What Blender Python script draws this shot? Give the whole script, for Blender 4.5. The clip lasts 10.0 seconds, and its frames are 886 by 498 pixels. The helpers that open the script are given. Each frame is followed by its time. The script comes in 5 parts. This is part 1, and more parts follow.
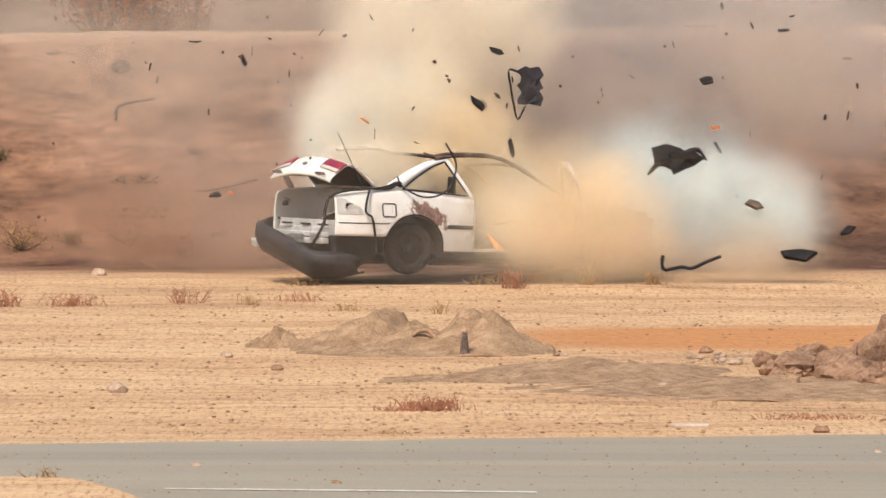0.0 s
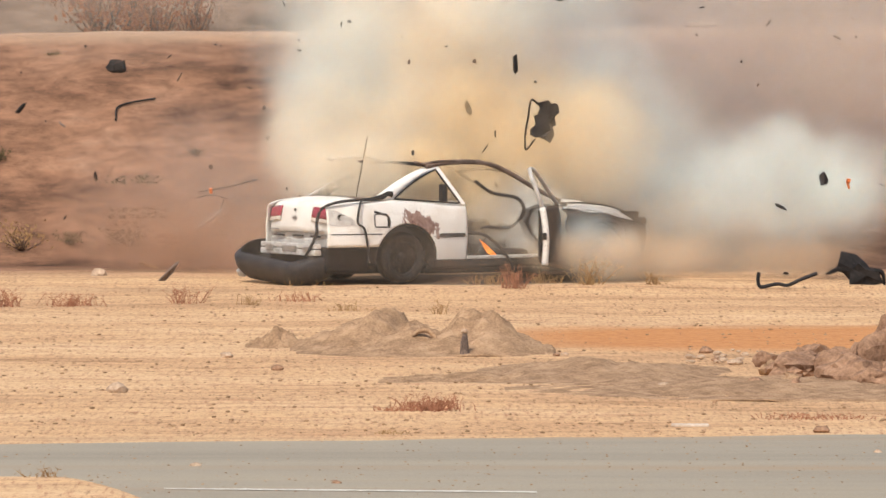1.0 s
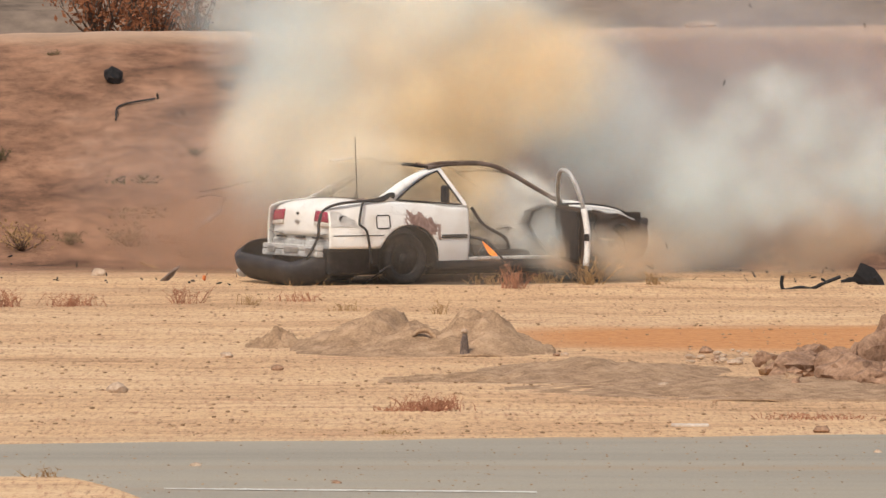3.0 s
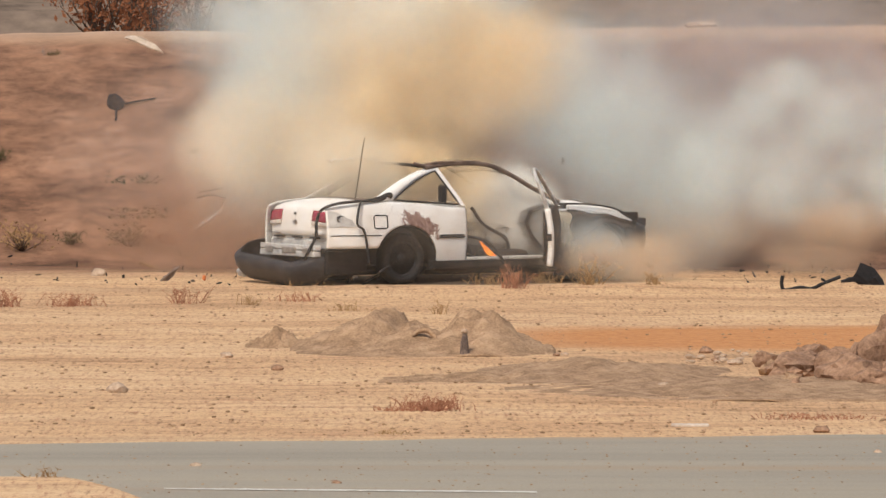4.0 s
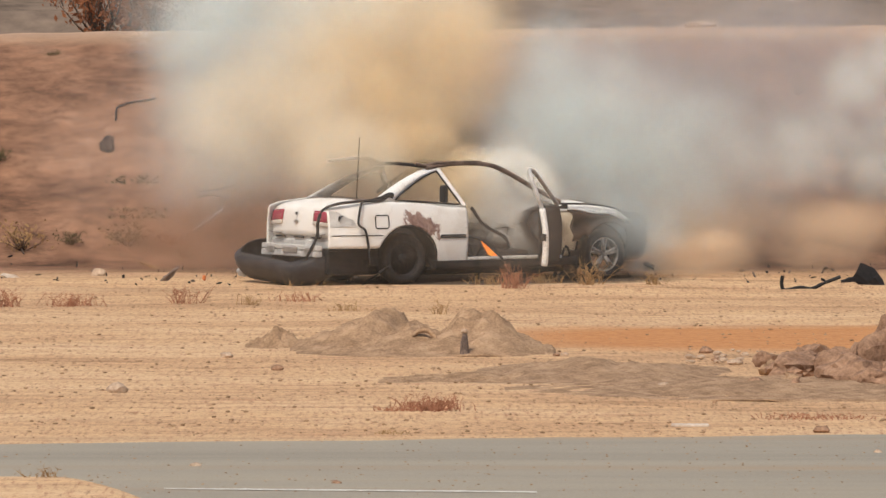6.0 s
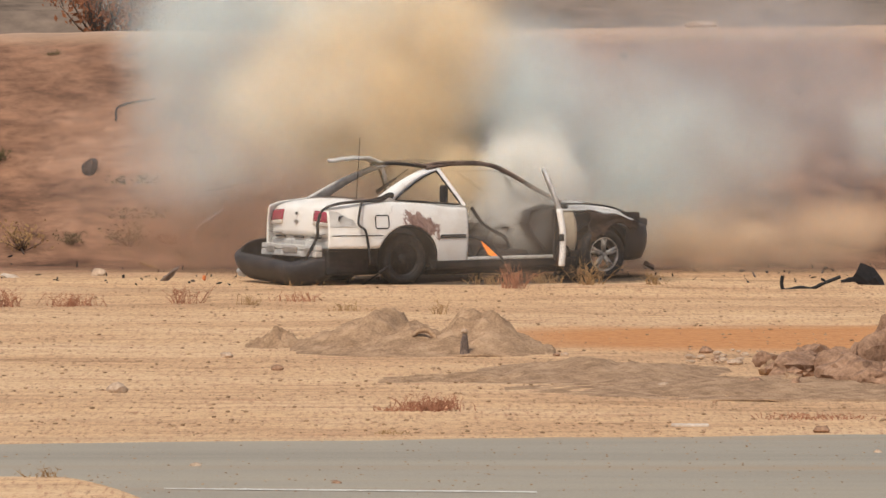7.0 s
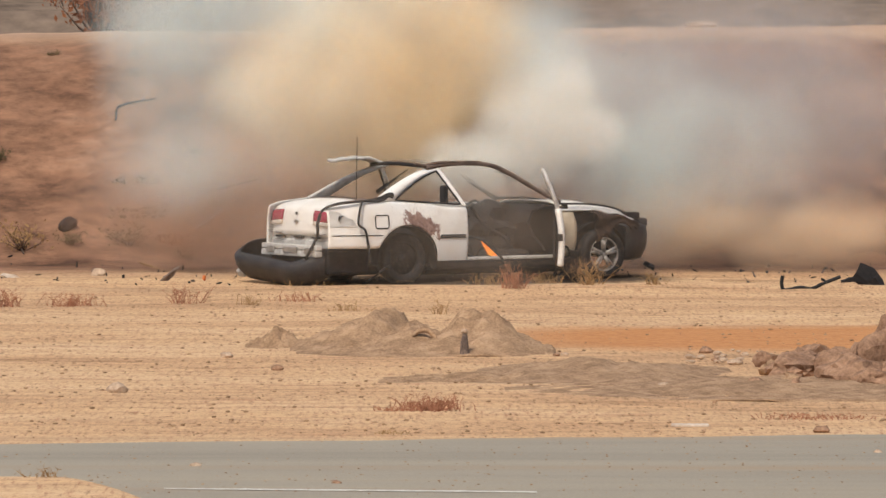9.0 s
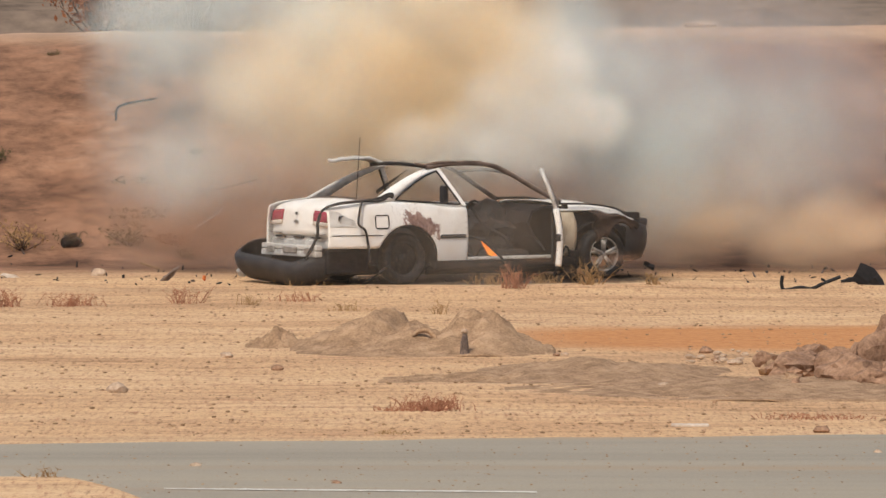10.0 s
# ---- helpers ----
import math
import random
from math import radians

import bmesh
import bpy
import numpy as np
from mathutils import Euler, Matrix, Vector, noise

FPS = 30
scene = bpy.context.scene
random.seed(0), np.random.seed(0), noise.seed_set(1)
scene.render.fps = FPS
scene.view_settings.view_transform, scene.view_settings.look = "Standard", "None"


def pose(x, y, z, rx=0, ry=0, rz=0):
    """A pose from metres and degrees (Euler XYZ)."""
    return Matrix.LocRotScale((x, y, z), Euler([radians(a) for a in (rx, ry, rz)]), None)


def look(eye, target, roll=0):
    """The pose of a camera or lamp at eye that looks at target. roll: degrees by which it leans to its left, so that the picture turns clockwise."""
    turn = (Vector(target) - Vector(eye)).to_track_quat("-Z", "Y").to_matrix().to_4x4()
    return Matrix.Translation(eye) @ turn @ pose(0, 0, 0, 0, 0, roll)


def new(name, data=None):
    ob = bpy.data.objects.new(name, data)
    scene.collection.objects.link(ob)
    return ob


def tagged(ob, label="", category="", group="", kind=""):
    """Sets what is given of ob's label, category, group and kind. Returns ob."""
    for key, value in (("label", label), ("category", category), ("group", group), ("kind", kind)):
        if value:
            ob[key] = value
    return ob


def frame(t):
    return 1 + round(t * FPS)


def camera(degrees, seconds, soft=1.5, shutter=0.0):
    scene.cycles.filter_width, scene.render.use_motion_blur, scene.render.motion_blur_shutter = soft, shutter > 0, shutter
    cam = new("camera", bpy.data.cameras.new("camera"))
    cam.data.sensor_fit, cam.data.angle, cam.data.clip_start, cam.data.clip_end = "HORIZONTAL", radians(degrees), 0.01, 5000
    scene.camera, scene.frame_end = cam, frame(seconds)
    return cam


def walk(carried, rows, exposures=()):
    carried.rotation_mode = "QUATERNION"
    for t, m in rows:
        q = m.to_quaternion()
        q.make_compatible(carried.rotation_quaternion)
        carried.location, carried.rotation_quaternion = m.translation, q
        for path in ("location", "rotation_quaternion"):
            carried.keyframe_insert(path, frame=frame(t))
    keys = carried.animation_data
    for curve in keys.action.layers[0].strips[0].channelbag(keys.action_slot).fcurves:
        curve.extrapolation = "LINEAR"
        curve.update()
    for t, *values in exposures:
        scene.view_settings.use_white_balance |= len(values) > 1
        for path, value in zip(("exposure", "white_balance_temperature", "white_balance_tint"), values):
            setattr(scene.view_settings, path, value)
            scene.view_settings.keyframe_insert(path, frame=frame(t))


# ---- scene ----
cam = camera(8.109, 10.0, 1.5, 0.3)
EYE_Z, RANGE, RISE = 3.15, 11060.0, 7.0


def spot(u, v, y):
    """The place on the sight line (u, v) at y metres from the camera mast."""
    return Vector(((u - 784.0) * y / RANGE, y, EYE_Z - (v - RISE) * y / RANGE))


def on_ground(u, v):
    """The place where that sight line meets level ground."""
    return spot(u, v, EYE_Z * RANGE / (v - RISE))


HOLD = look((0, 0, EYE_Z), (0, 70.0, EYE_Z - 434 * 70.0 / RANGE))
walk(cam, [(0.0, HOLD), (10.0, HOLD)], [(0.0, 0.28), (1.0, 0.28), (2.5, 0.17), (4.5, 0.02), (10.0, 0.0)])

# ---- light ----
world = bpy.data.worlds.new("sky")
scene.world = world
world.use_nodes = True
wn = world.node_tree
sky = wn.nodes.new("ShaderNodeTexSky")
sky.sky_type, sky.sun_disc = "NISHITA", False
sky.sun_elevation, sky.sun_rotation = radians(52), radians(205)
sky.dust_density, sky.air_density = 3.0, 1.0
wn.links.new(sky.outputs[0], wn.nodes["Background"].inputs[0])
wn.nodes["Background"].inputs[1].default_value = 0.13
sun = new("sun", bpy.data.lights.new("sun", "SUN"))
sun.data.energy, sun.data.angle, sun.data.color = 2.6, radians(14), (1.0, 0.93, 0.82)
sun.matrix_world = look((-14, -30, 45), (0, 0, 0))
scene.cycles.transparent_max_bounces = 96


# ---- materials ----
class Tree:
    """Short hand for a node material."""

    def __init__(self, name):
        self.m = bpy.data.materials.new(name)
        self.m.use_nodes = True
        self.t = self.m.node_tree
        self.b = self.t.nodes["Principled BSDF"]
        self.out = self.t.nodes["Material Output"]

    def n(self, kind, **sets):
        node = self.t.nodes.new("ShaderNode" + kind)
        for k, v in sets.items():
            node.inputs[int(k[1:])].default_value = v
        return node

    def l(self, a, b):
        self.t.links.new(a, b)

    def noise(self, scale, detail=6, rough=0.6, stretch=None, w=None):
        co = self.n("TexCoord").outputs["Object"]
        if stretch:
            mp = self.n("Mapping")
            mp.inputs["Scale"].default_value = stretch
            self.l(co, mp.inputs[0])
            co = mp.outputs[0]
        tx = self.n("TexNoise")
        tx.inputs["Scale"].default_value = scale
        tx.inputs["Detail"].default_value = detail
        tx.inputs["Roughness"].default_value = rough
        self.l(co, tx.inputs["Vector"])
        return tx.outputs["Fac"]

    def ramp(self, fac, stops):
        r = self.n("ValToRGB")
        el = r.color_ramp.elements
        while len(el) < len(stops):
            el.new(0.5)
        for e, (p, c) in zip(el, stops):
            e.position = p
            e.color = (*c, 1) if len(c) == 3 else c
        self.l(fac, r.inputs[0])
        return r.outputs[0]

    def mix(self, fac, a, b, mode="MIX"):
        m = self.t.nodes.new("ShaderNodeMix")
        m.data_type, m.blend_type = "RGBA", mode
        for sock, v in ((m.inputs[0], fac), (m.inputs[6], a), (m.inputs[7], b)):
            if isinstance(v, bpy.types.NodeSocket):
                self.l(v, sock)
            else:
                sock.default_value = v if not isinstance(v, tuple) else (*v, 1)
        return m.outputs[2]

    def math(self, op, a, b=0.0, c=0.0, clamp=False):
        m = self.n("Math")
        m.operation, m.use_clamp = op, clamp
        for sock, v in zip(m.inputs, (a, b, c)):
            if isinstance(v, bpy.types.NodeSocket):
                self.l(v, sock)
            else:
                sock.default_value = v
        return m.outputs[0]

    def bump(self, height, strength, dist=0.02):
        b = self.n("Bump")
        b.inputs["Strength"].default_value = strength
        b.inputs["Distance"].default_value = dist
        self.l(height, b.inputs["Height"])
        self.l(b.outputs[0], self.b.inputs["Normal"])

    def set(self, color=None, rough=0.8, metal=0.0, spec=0.3):
        if isinstance(color, bpy.types.NodeSocket):
            self.l(color, self.b.inputs["Base Color"])
        elif color:
            self.b.inputs["Base Color"].default_value = (*color, 1)
        self.b.inputs["Roughness"].default_value = rough
        self.b.inputs["Metallic"].default_value = metal
        self.b.inputs["Specular IOR Level"].default_value = spec
        return self.m


def rough_mat(name, dark, light, scale=6.0, rough=0.85, spec=0.25, bump=0.3, metal=0.0, dist=0.01):
    """A worn surface that varies between two colours at two scales."""
    t = Tree(name)
    a, b = t.noise(scale, 8, 0.65), t.noise(scale * 9, 4, 0.6)
    f = t.math("ADD", t.math("MULTIPLY", a, 0.65), t.math("MULTIPLY", b, 0.35))
    c = t.ramp(f, [(0.38, dark), (0.62, light)])
    t.bump(f, bump, dist)
    return t.set(c, rough, metal, spec)


def sand_mat():
    t = Tree("dry_sand")
    streak = t.noise(0.55, 8, 0.62, (0.35, 1.0, 1.0))
    grain = t.noise(9.0, 6, 0.7)
    fine = t.noise(55.0, 3, 0.6)
    c = t.ramp(streak, [(0.30, (0.40, 0.235, 0.125)), (0.50, (0.53, 0.335, 0.185)), (0.68, (0.60, 0.40, 0.235))])
    c = t.mix(0.55, c, t.ramp(grain, [(0.30, (0.30, 0.30, 0.30)), (0.5, (0.54, 0.54, 0.54)), (0.72, (0.66, 0.64, 0.62))]), "OVERLAY")
    c = t.mix(0.35, c, t.ramp(fine, [(0.33, (0.26, 0.26, 0.26)), (0.5, (0.53, 0.53, 0.53)), (0.7, (0.66, 0.66, 0.66))]), "OVERLAY")
    # dark flecks colour in the small shadows that clods and pebbles throw
    clods = t.noise(26.0, 5, 0.7, (1.0, 0.14, 1.0))
    c = t.mix(0.8, c, t.ramp(clods, [(0.34, (0.22, 0.21, 0.20)), (0.46, (0.50, 0.50, 0.50)), (0.7, (0.62, 0.61, 0.60))]), "OVERLAY")
    ruts = t.noise(1.1, 6, 0.6, (0.10, 1.0, 1.0))
    c = t.mix(t.math("MULTIPLY", t.math("SUBTRACT", ruts, 0.56, clamp=True), 3.5, clamp=True), c, (0.34, 0.205, 0.115))
    fineruts = t.noise(4.2, 7, 0.68, (0.10, 1.0, 1.0))
    c = t.mix(0.75, c, t.ramp(fineruts, [(0.33, (0.24, 0.23, 0.22)), (0.45, (0.49, 0.49, 0.49)), (0.58, (0.53, 0.53, 0.53)), (0.7, (0.66, 0.65, 0.63))]), "OVERLAY")
    specks = t.noise(11.0, 4, 0.75, (1.0, 0.07, 1.0))
    c = t.mix(t.math("MULTIPLY", t.math("SUBTRACT", specks, 0.62, clamp=True), 7.0, clamp=True), c, (0.20, 0.105, 0.06))
    # patches of red clay and the red-brown earth of the embankment
    co = t.n("TexCoord").outputs["Object"]
    sep = t.n("SeparateXYZ")
    t.l(co, sep.inputs[0])
    wob = t.math("MULTIPLY", t.math("SUBTRACT", t.noise(0.45, 6, 0.65), 0.5), 5.0)
    dx = t.math("DIVIDE", t.math("SUBTRACT", sep.outputs[0], 4.1), 3.9)
    dy = t.math("DIVIDE", t.math("SUBTRACT", t.math("ADD", sep.outputs[1], t.math("MULTIPLY", wob, 0.45)), 58.9), 2.6)
    d2 = t.math("ADD", t.math("MULTIPLY", dx, dx), t.math("MULTIPLY", dy, dy))
    clay = t.math("MULTIPLY", t.math("SUBTRACT", 1.25, d2, clamp=True), 1.4, clamp=True)
    c = t.mix(t.math("MULTIPLY", clay, 0.85), c, t.ramp(grain, [(0.3, (0.40, 0.16, 0.055)), (0.7, (0.58, 0.265, 0.10))]))
    far = t.math("MULTIPLY", t.math("SUBTRACT", t.math("ADD", sep.outputs[1], t.math("MULTIPLY", wob, 0.25)), 72.2), 0.45, clamp=True)
    earth = t.noise(0.9, 9, 0.68, (0.7, 1.0, 1.6))
    ec = t.ramp(earth, [(0.36, (0.085, 0.045, 0.028)), (0.46, (0.19, 0.10, 0.06)), (0.58, (0.28, 0.15, 0.09)), (0.72, (0.36, 0.215, 0.14))])
    ec = t.mix(0.8, ec, t.ramp(t.noise(4.5, 8, 0.72, (0.8, 1.0, 1.5)), [(0.30, (0.25, 0.25, 0.25)), (0.5, (0.5, 0.5, 0.5)), (0.72, (0.66, 0.64, 0.62))]), "OVERLAY")
    # the pale lip of the embankment
    lip = t.math("MULTIPLY", t.math("SUBTRACT", sep.outputs[2], 2.60), 6.0, clamp=True)
    ec = t.mix(t.math("MULTIPLY", lip, 0.7), ec, (0.55, 0.37, 0.24))
    c = t.mix(far, c, ec)
    # the car's shade put into the sand's colour below it, with burnt black
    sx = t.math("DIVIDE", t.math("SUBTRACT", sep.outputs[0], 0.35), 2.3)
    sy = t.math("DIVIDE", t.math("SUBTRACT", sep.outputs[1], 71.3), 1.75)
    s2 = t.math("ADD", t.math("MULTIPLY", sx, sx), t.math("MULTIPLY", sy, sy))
    soot_shade = t.math("MULTIPLY", t.math("SUBTRACT", 1.15, t.math("ADD", s2, t.math("MULTIPLY", wob, 0.12))), 2.2, clamp=True)
    c = t.mix(t.math("MULTIPLY", soot_shade, 0.9), c, (0.03, 0.024, 0.02))
    h = t.math("ADD", t.math("MULTIPLY", grain, 0.6), t.math("MULTIPLY", fine, 0.4))
    t.bump(h, 0.55, 0.03)
    return t.set(c, 0.95, 0, 0.1)


def asphalt_mat():
    t = Tree("dusty_asphalt")
    streak = t.noise(0.7, 7, 0.6, (0.10, 1.0, 1.0))
    fine = t.noise(60.0, 4, 0.65)
    c = t.ramp(streak, [(0.33, (0.27, 0.235, 0.18)), (0.5, (0.33, 0.285, 0.215)), (0.68, (0.38, 0.32, 0.23))])
    c = t.mix(0.35, c, t.ramp(fine, [(0.3, (0.3, 0.3, 0.3)), (0.7, (0.64, 0.64, 0.64))]), "OVERLAY")
    track = t.noise(0.5, 5, 0.55, (0.12, 2.2, 1.0))
    c = t.mix(t.math("MULTIPLY", t.math("SUBTRACT", track, 0.53, clamp=True), 4.0, clamp=True), c, (0.36, 0.25, 0.155))
    t.bump(fine, 0.4, 0.01)
    return t.set(c, 0.85, 0, 0.25)


def paint_mat():
    """White car paint, dusty, with a bare rusted patch over the rear wheel."""
    t = Tree("white_car_paint")
    a, b = t.noise(3.0, 7, 0.65), t.noise(28.0, 5, 0.65)
    c = t.ramp(a, [(0.30, (0.62, 0.56, 0.48)), (0.48, (0.76, 0.73, 0.67)), (0.7, (0.80, 0.79, 0.75))])
    c = t.mix(t.math("MULTIPLY", t.math("SUBTRACT", b, 0.60, clamp=True), 3.0, clamp=True), c, (0.36, 0.30, 0.25))
    sep = t.n("SeparateXYZ")
    t.l(t.n("TexCoord").outputs["Object"], sep.inputs[0])
    dx = t.math("DIVIDE", t.math("SUBTRACT", sep.outputs[0], -1.13), 0.27)
    dz = t.math("DIVIDE", t.math("SUBTRACT", t.math("ADD", sep.outputs[2], t.math("MULTIPLY", sep.outputs[0], 0.35)), 0.275), 0.115)
    near = t.math("GREATER_THAN", -0.6, sep.outputs[1])
    d2 = t.math("ADD", t.math("MULTIPLY", dx, dx), t.math("MULTIPLY", dz, dz))
    blot = t.noise(16.0, 8, 0.75, (1.0, 1.0, 0.5))
    m = t.math("SUBTRACT", t.math("ADD", t.math("SUBTRACT", 1.0, d2), t.math("MULTIPLY", t.math("SUBTRACT", blot, 0.5), 5.5)), 0.0)
    m = t.math("MULTIPLY", t.math("MULTIPLY", m, 4.0, clamp=True), t.math("GREATER_THAN", 1.5, d2))
    m = t.math("MULTIPLY", m, near, clamp=True)
    c = t.mix(m, c, t.ramp(b, [(0.35, (0.13, 0.06, 0.045)), (0.65, (0.34, 0.22, 0.18))]))
    r = t.math("ADD", 0.35, t.math("MULTIPLY", a, 0.3))
    t.l(r, t.b.inputs["Roughness"])
    t.bump(t.noise(2.2, 4), 0.25, 0.03)
    t.set(c, 0.45, 0, 0.4)
    return t.m


def glow_mat():
    t = Tree("flame")
    t.b.inputs["Emission Strength"].default_value = 1.1
    f = t.noise(9.0, 4)
    t.l(t.ramp(f, [(0.35, (0.75, 0.12, 0.01)), (0.6, (1.0, 0.33, 0.04))]), t.b.inputs["Emission Color"])
    return t.set((0.3, 0.08, 0.02), 1.0)


def smoke_mat(name, light, dark, dens, size=1.0):
    """Thin drifting smoke or dust: dense in a puff's heart, thinning out in warped wisps to its rim."""
    t = Tree(name)
    tc = t.n("TexCoord")
    info = t.n("ObjectInfo")
    mp = t.n("Mapping")
    mp.inputs["Location"].default_value = (-1, -1, -1)
    mp.inputs["Scale"].default_value = (2, 2, 2)
    t.l(tc.outputs["Generated"], mp.inputs[0])
    own = t.math("MULTIPLY", info.outputs["Random"], 60.0)

    def nz(scale, detail, rough, shift=0.0):
        tx = t.n("TexNoise")
        tx.noise_dimensions = "4D"
        tx.inputs["Scale"].default_value = scale / size
        tx.inputs["Detail"].default_value = detail
        tx.inputs["Roughness"].default_value = rough
        t.l(tc.outputs["Object"], tx.inputs["Vector"])
        t.l(t.math("ADD", own, shift), tx.inputs["W"])
        return tx

    def vec(op, a, b):
        m = t.n("VectorMath")
        m.operation = op
        for sock, v in zip(m.inputs, (a, b)):
            if isinstance(v, bpy.types.NodeSocket):
                t.l(v, sock)
            else:
                sock.default_value = v
        return m

    def fall(d, lo, hi):
        m = t.n("MapRange")
        m.interpolation_type = "SMOOTHSTEP"
        for k, v in ((1, lo), (2, hi), (3, 1.0), (4, 0.0)):
            m.inputs[k].default_value = v
        t.l(d, m.inputs[0])
        return m.outputs[0]

    warp = nz(1.25, 3, 0.5)
    off = vec("MULTIPLY", vec("SUBTRACT", warp.outputs["Color"], (0.5, 0.5, 0.5)).outputs[0], (2.5, 0.0, 2.5)).outputs[0]
    flat = vec("MULTIPLY", mp.outputs[0], (1.0, 0.0, 1.0)).outputs[0]
    rim = vec("LENGTH", flat, (0, 0, 0)).outputs["Value"]
    bent = vec("LENGTH", vec("ADD", flat, off).outputs[0], (0, 0, 0)).outputs["Value"]
    a = t.math("MULTIPLY", fall(bent, 0.05, 1.02), fall(rim, 0.0, 0.96))
    a = t.math("MULTIPLY", a, t.math("MULTIPLY", warp.outputs["Fac"], 3.0 * dens))
    # a single wisp is always thin: only many of them together hide what is behind
    a = t.math("DIVIDE", a, t.math("ADD", 1.0, t.math("MULTIPLY", a, 4.2)), clamp=True)
    c = t.ramp(warp.outputs["Fac"], [(0.40, dark), (0.58, light)])
    # smoke scatters evenly, so its shading turns only a little with the surface
    even = vec("ADD", vec("MULTIPLY", t.n("NewGeometry").outputs["Normal"], (0.45, 0.45, 0.45)).outputs[0], (-0.15, -0.55, 0.6)).outputs[0]
    even = vec("NORMALIZE", even, (0, 0, 0)).outputs[0]
    dif = t.n("BsdfDiffuse")
    tr = t.n("BsdfTranslucent")
    for b in (dif, tr):
        t.l(c, b.inputs["Color"])
        t.l(even, b.inputs["Normal"])
    m1 = t.n("MixShader")
    m1.inputs[0].default_value = 0.46
    t.l(dif.outputs[0], m1.inputs[1])
    t.l(tr.outputs[0], m1.inputs[2])
    clear = t.n("BsdfTransparent")
    m2 = t.n("MixShader")
    t.l(a, m2.inputs[0])
    t.l(clear.outputs[0], m2.inputs[1])
    t.l(m1.outputs[0], m2.inputs[2])
    t.l(m2.outputs[0], t.out.inputs[0])
    return t.m


SAND, ASPHALT, PAINT, FLAME = sand_mat(), asphalt_mat(), paint_mat(), glow_mat()
DIRT = rough_mat("brown_dirt", (0.20, 0.118, 0.066), (0.46, 0.30, 0.18), 5.0, 0.95, 0.1, 0.6, 0, 0.03)
CHAR = rough_mat("charred_metal", (0.008, 0.008, 0.009), (0.034, 0.029, 0.027), 8.0, 0.85, 0.2)
SCORCH = rough_mat("scorched_metal", (0.045, 0.032, 0.027), (0.24, 0.17, 0.13), 5.0, 0.75, 0.3)
RUBBER = rough_mat("black_rubber", (0.007, 0.007, 0.008), (0.02, 0.018, 0.018), 10.0, 0.7, 0.3)
PLASTIC = rough_mat("sooty_plastic", (0.012, 0.012, 0.013), (0.04, 0.036, 0.036), 4.0, 0.6, 0.35)
BURNT = rough_mat("burnt_paint", (0.012, 0.011, 0.010), (0.075, 0.042, 0.026), 2.2, 0.8, 0.2)
STEEL = rough_mat("dirty_steel", (0.30, 0.285, 0.26), (0.62, 0.60, 0.56), 9.0, 0.6, 0.4, 0.4)
ALLOY = rough_mat("alloy", (0.16, 0.145, 0.13), (0.42, 0.39, 0.35), 12.0, 0.45, 0.5, 0.1, 0.4)
CREAM = rough_mat("cream_primer", (0.42, 0.33, 0.22), (0.66, 0.55, 0.40), 6.0, 0.7)
LENS_RED = rough_mat("red_lens", (0.22, 0.012, 0.03), (0.36, 0.03, 0.06), 12.0, 0.25, 0.5, 0.05)
LENS_CLEAR = rough_mat("clear_lens", (0.50, 0.42, 0.35), (0.66, 0.58, 0.50), 12.0, 0.25, 0.5, 0.05)
STONE = rough_mat("pale_stone", (0.30, 0.20, 0.13), (0.55, 0.41, 0.29), 7.0, 0.9, 0.2, 0.6)
ROCK = rough_mat("red_rock", (0.16, 0.085, 0.05), (0.43, 0.26, 0.16), 3.5, 0.9, 0.2, 0.8, 0, 0.04)
STRAW = rough_mat("dry_straw", (0.22, 0.12, 0.05), (0.42, 0.27, 0.13), 20.0, 0.9, 0.1, 0.1)
REDSTEM = rough_mat("red_brown_weed", (0.26, 0.10, 0.055), (0.46, 0.23, 0.135), 20.0, 0.9, 0.1, 0.1)
SCRUB = rough_mat("scrub_leaf", (0.055, 0.055, 0.025), (0.14, 0.105, 0.05), 9.0, 0.9, 0.1, 0.2)
RUSTLEAF = rough_mat("rusty_leaf", (0.14, 0.05, 0.025), (0.30, 0.12, 0.055), 9.0, 0.9, 0.1, 0.2)
BARK = rough_mat("bark", (0.06, 0.04, 0.03), (0.13, 0.09, 0.065), 14.0, 0.95, 0.1, 0.5)
WHITELINE = rough_mat("worn_white_line", (0.42, 0.38, 0.33), (0.72, 0.69, 0.63), 10.0, 0.8, 0.2, 0.1)
ORANGE = rough_mat("orange_plastic", (0.42, 0.09, 0.02), (0.65, 0.18, 0.04), 10.0, 0.6, 0.3, 0.1)
BOARD = rough_mat("pale_board", (0.42, 0.33, 0.25), (0.66, 0.56, 0.46), 10.0, 0.8, 0.2, 0.2)
HILL = rough_mat("far_scrub", (0.10, 0.075, 0.055), (0.26, 0.19, 0.14), 0.25, 0.95, 0.05, 0.3, 0, 0.2)

AMBER = smoke_mat("amber_smoke", (0.93, 0.745, 0.49), (0.89, 0.66, 0.40), 0.66, 0.9)
CREAMY = smoke_mat("cream_smoke", (0.93, 0.83, 0.66), (0.87, 0.74, 0.56), 0.42, 1.0)
PALE = smoke_mat("pale_smoke", (0.77, 0.82, 0.78), (0.67, 0.73, 0.71), 0.25, 1.0)
JET = smoke_mat("white_smoke", (0.80, 0.85, 0.80), (0.74, 0.80, 0.76), 0.44, 0.75)
FRESH = smoke_mat("fresh_smoke", (0.94, 0.91, 0.83), (0.90, 0.86, 0.78), 0.75, 0.7)
DUST = smoke_mat("hanging_dust", (0.62, 0.49, 0.41), (0.54, 0.42, 0.35), 0.20, 1.8)
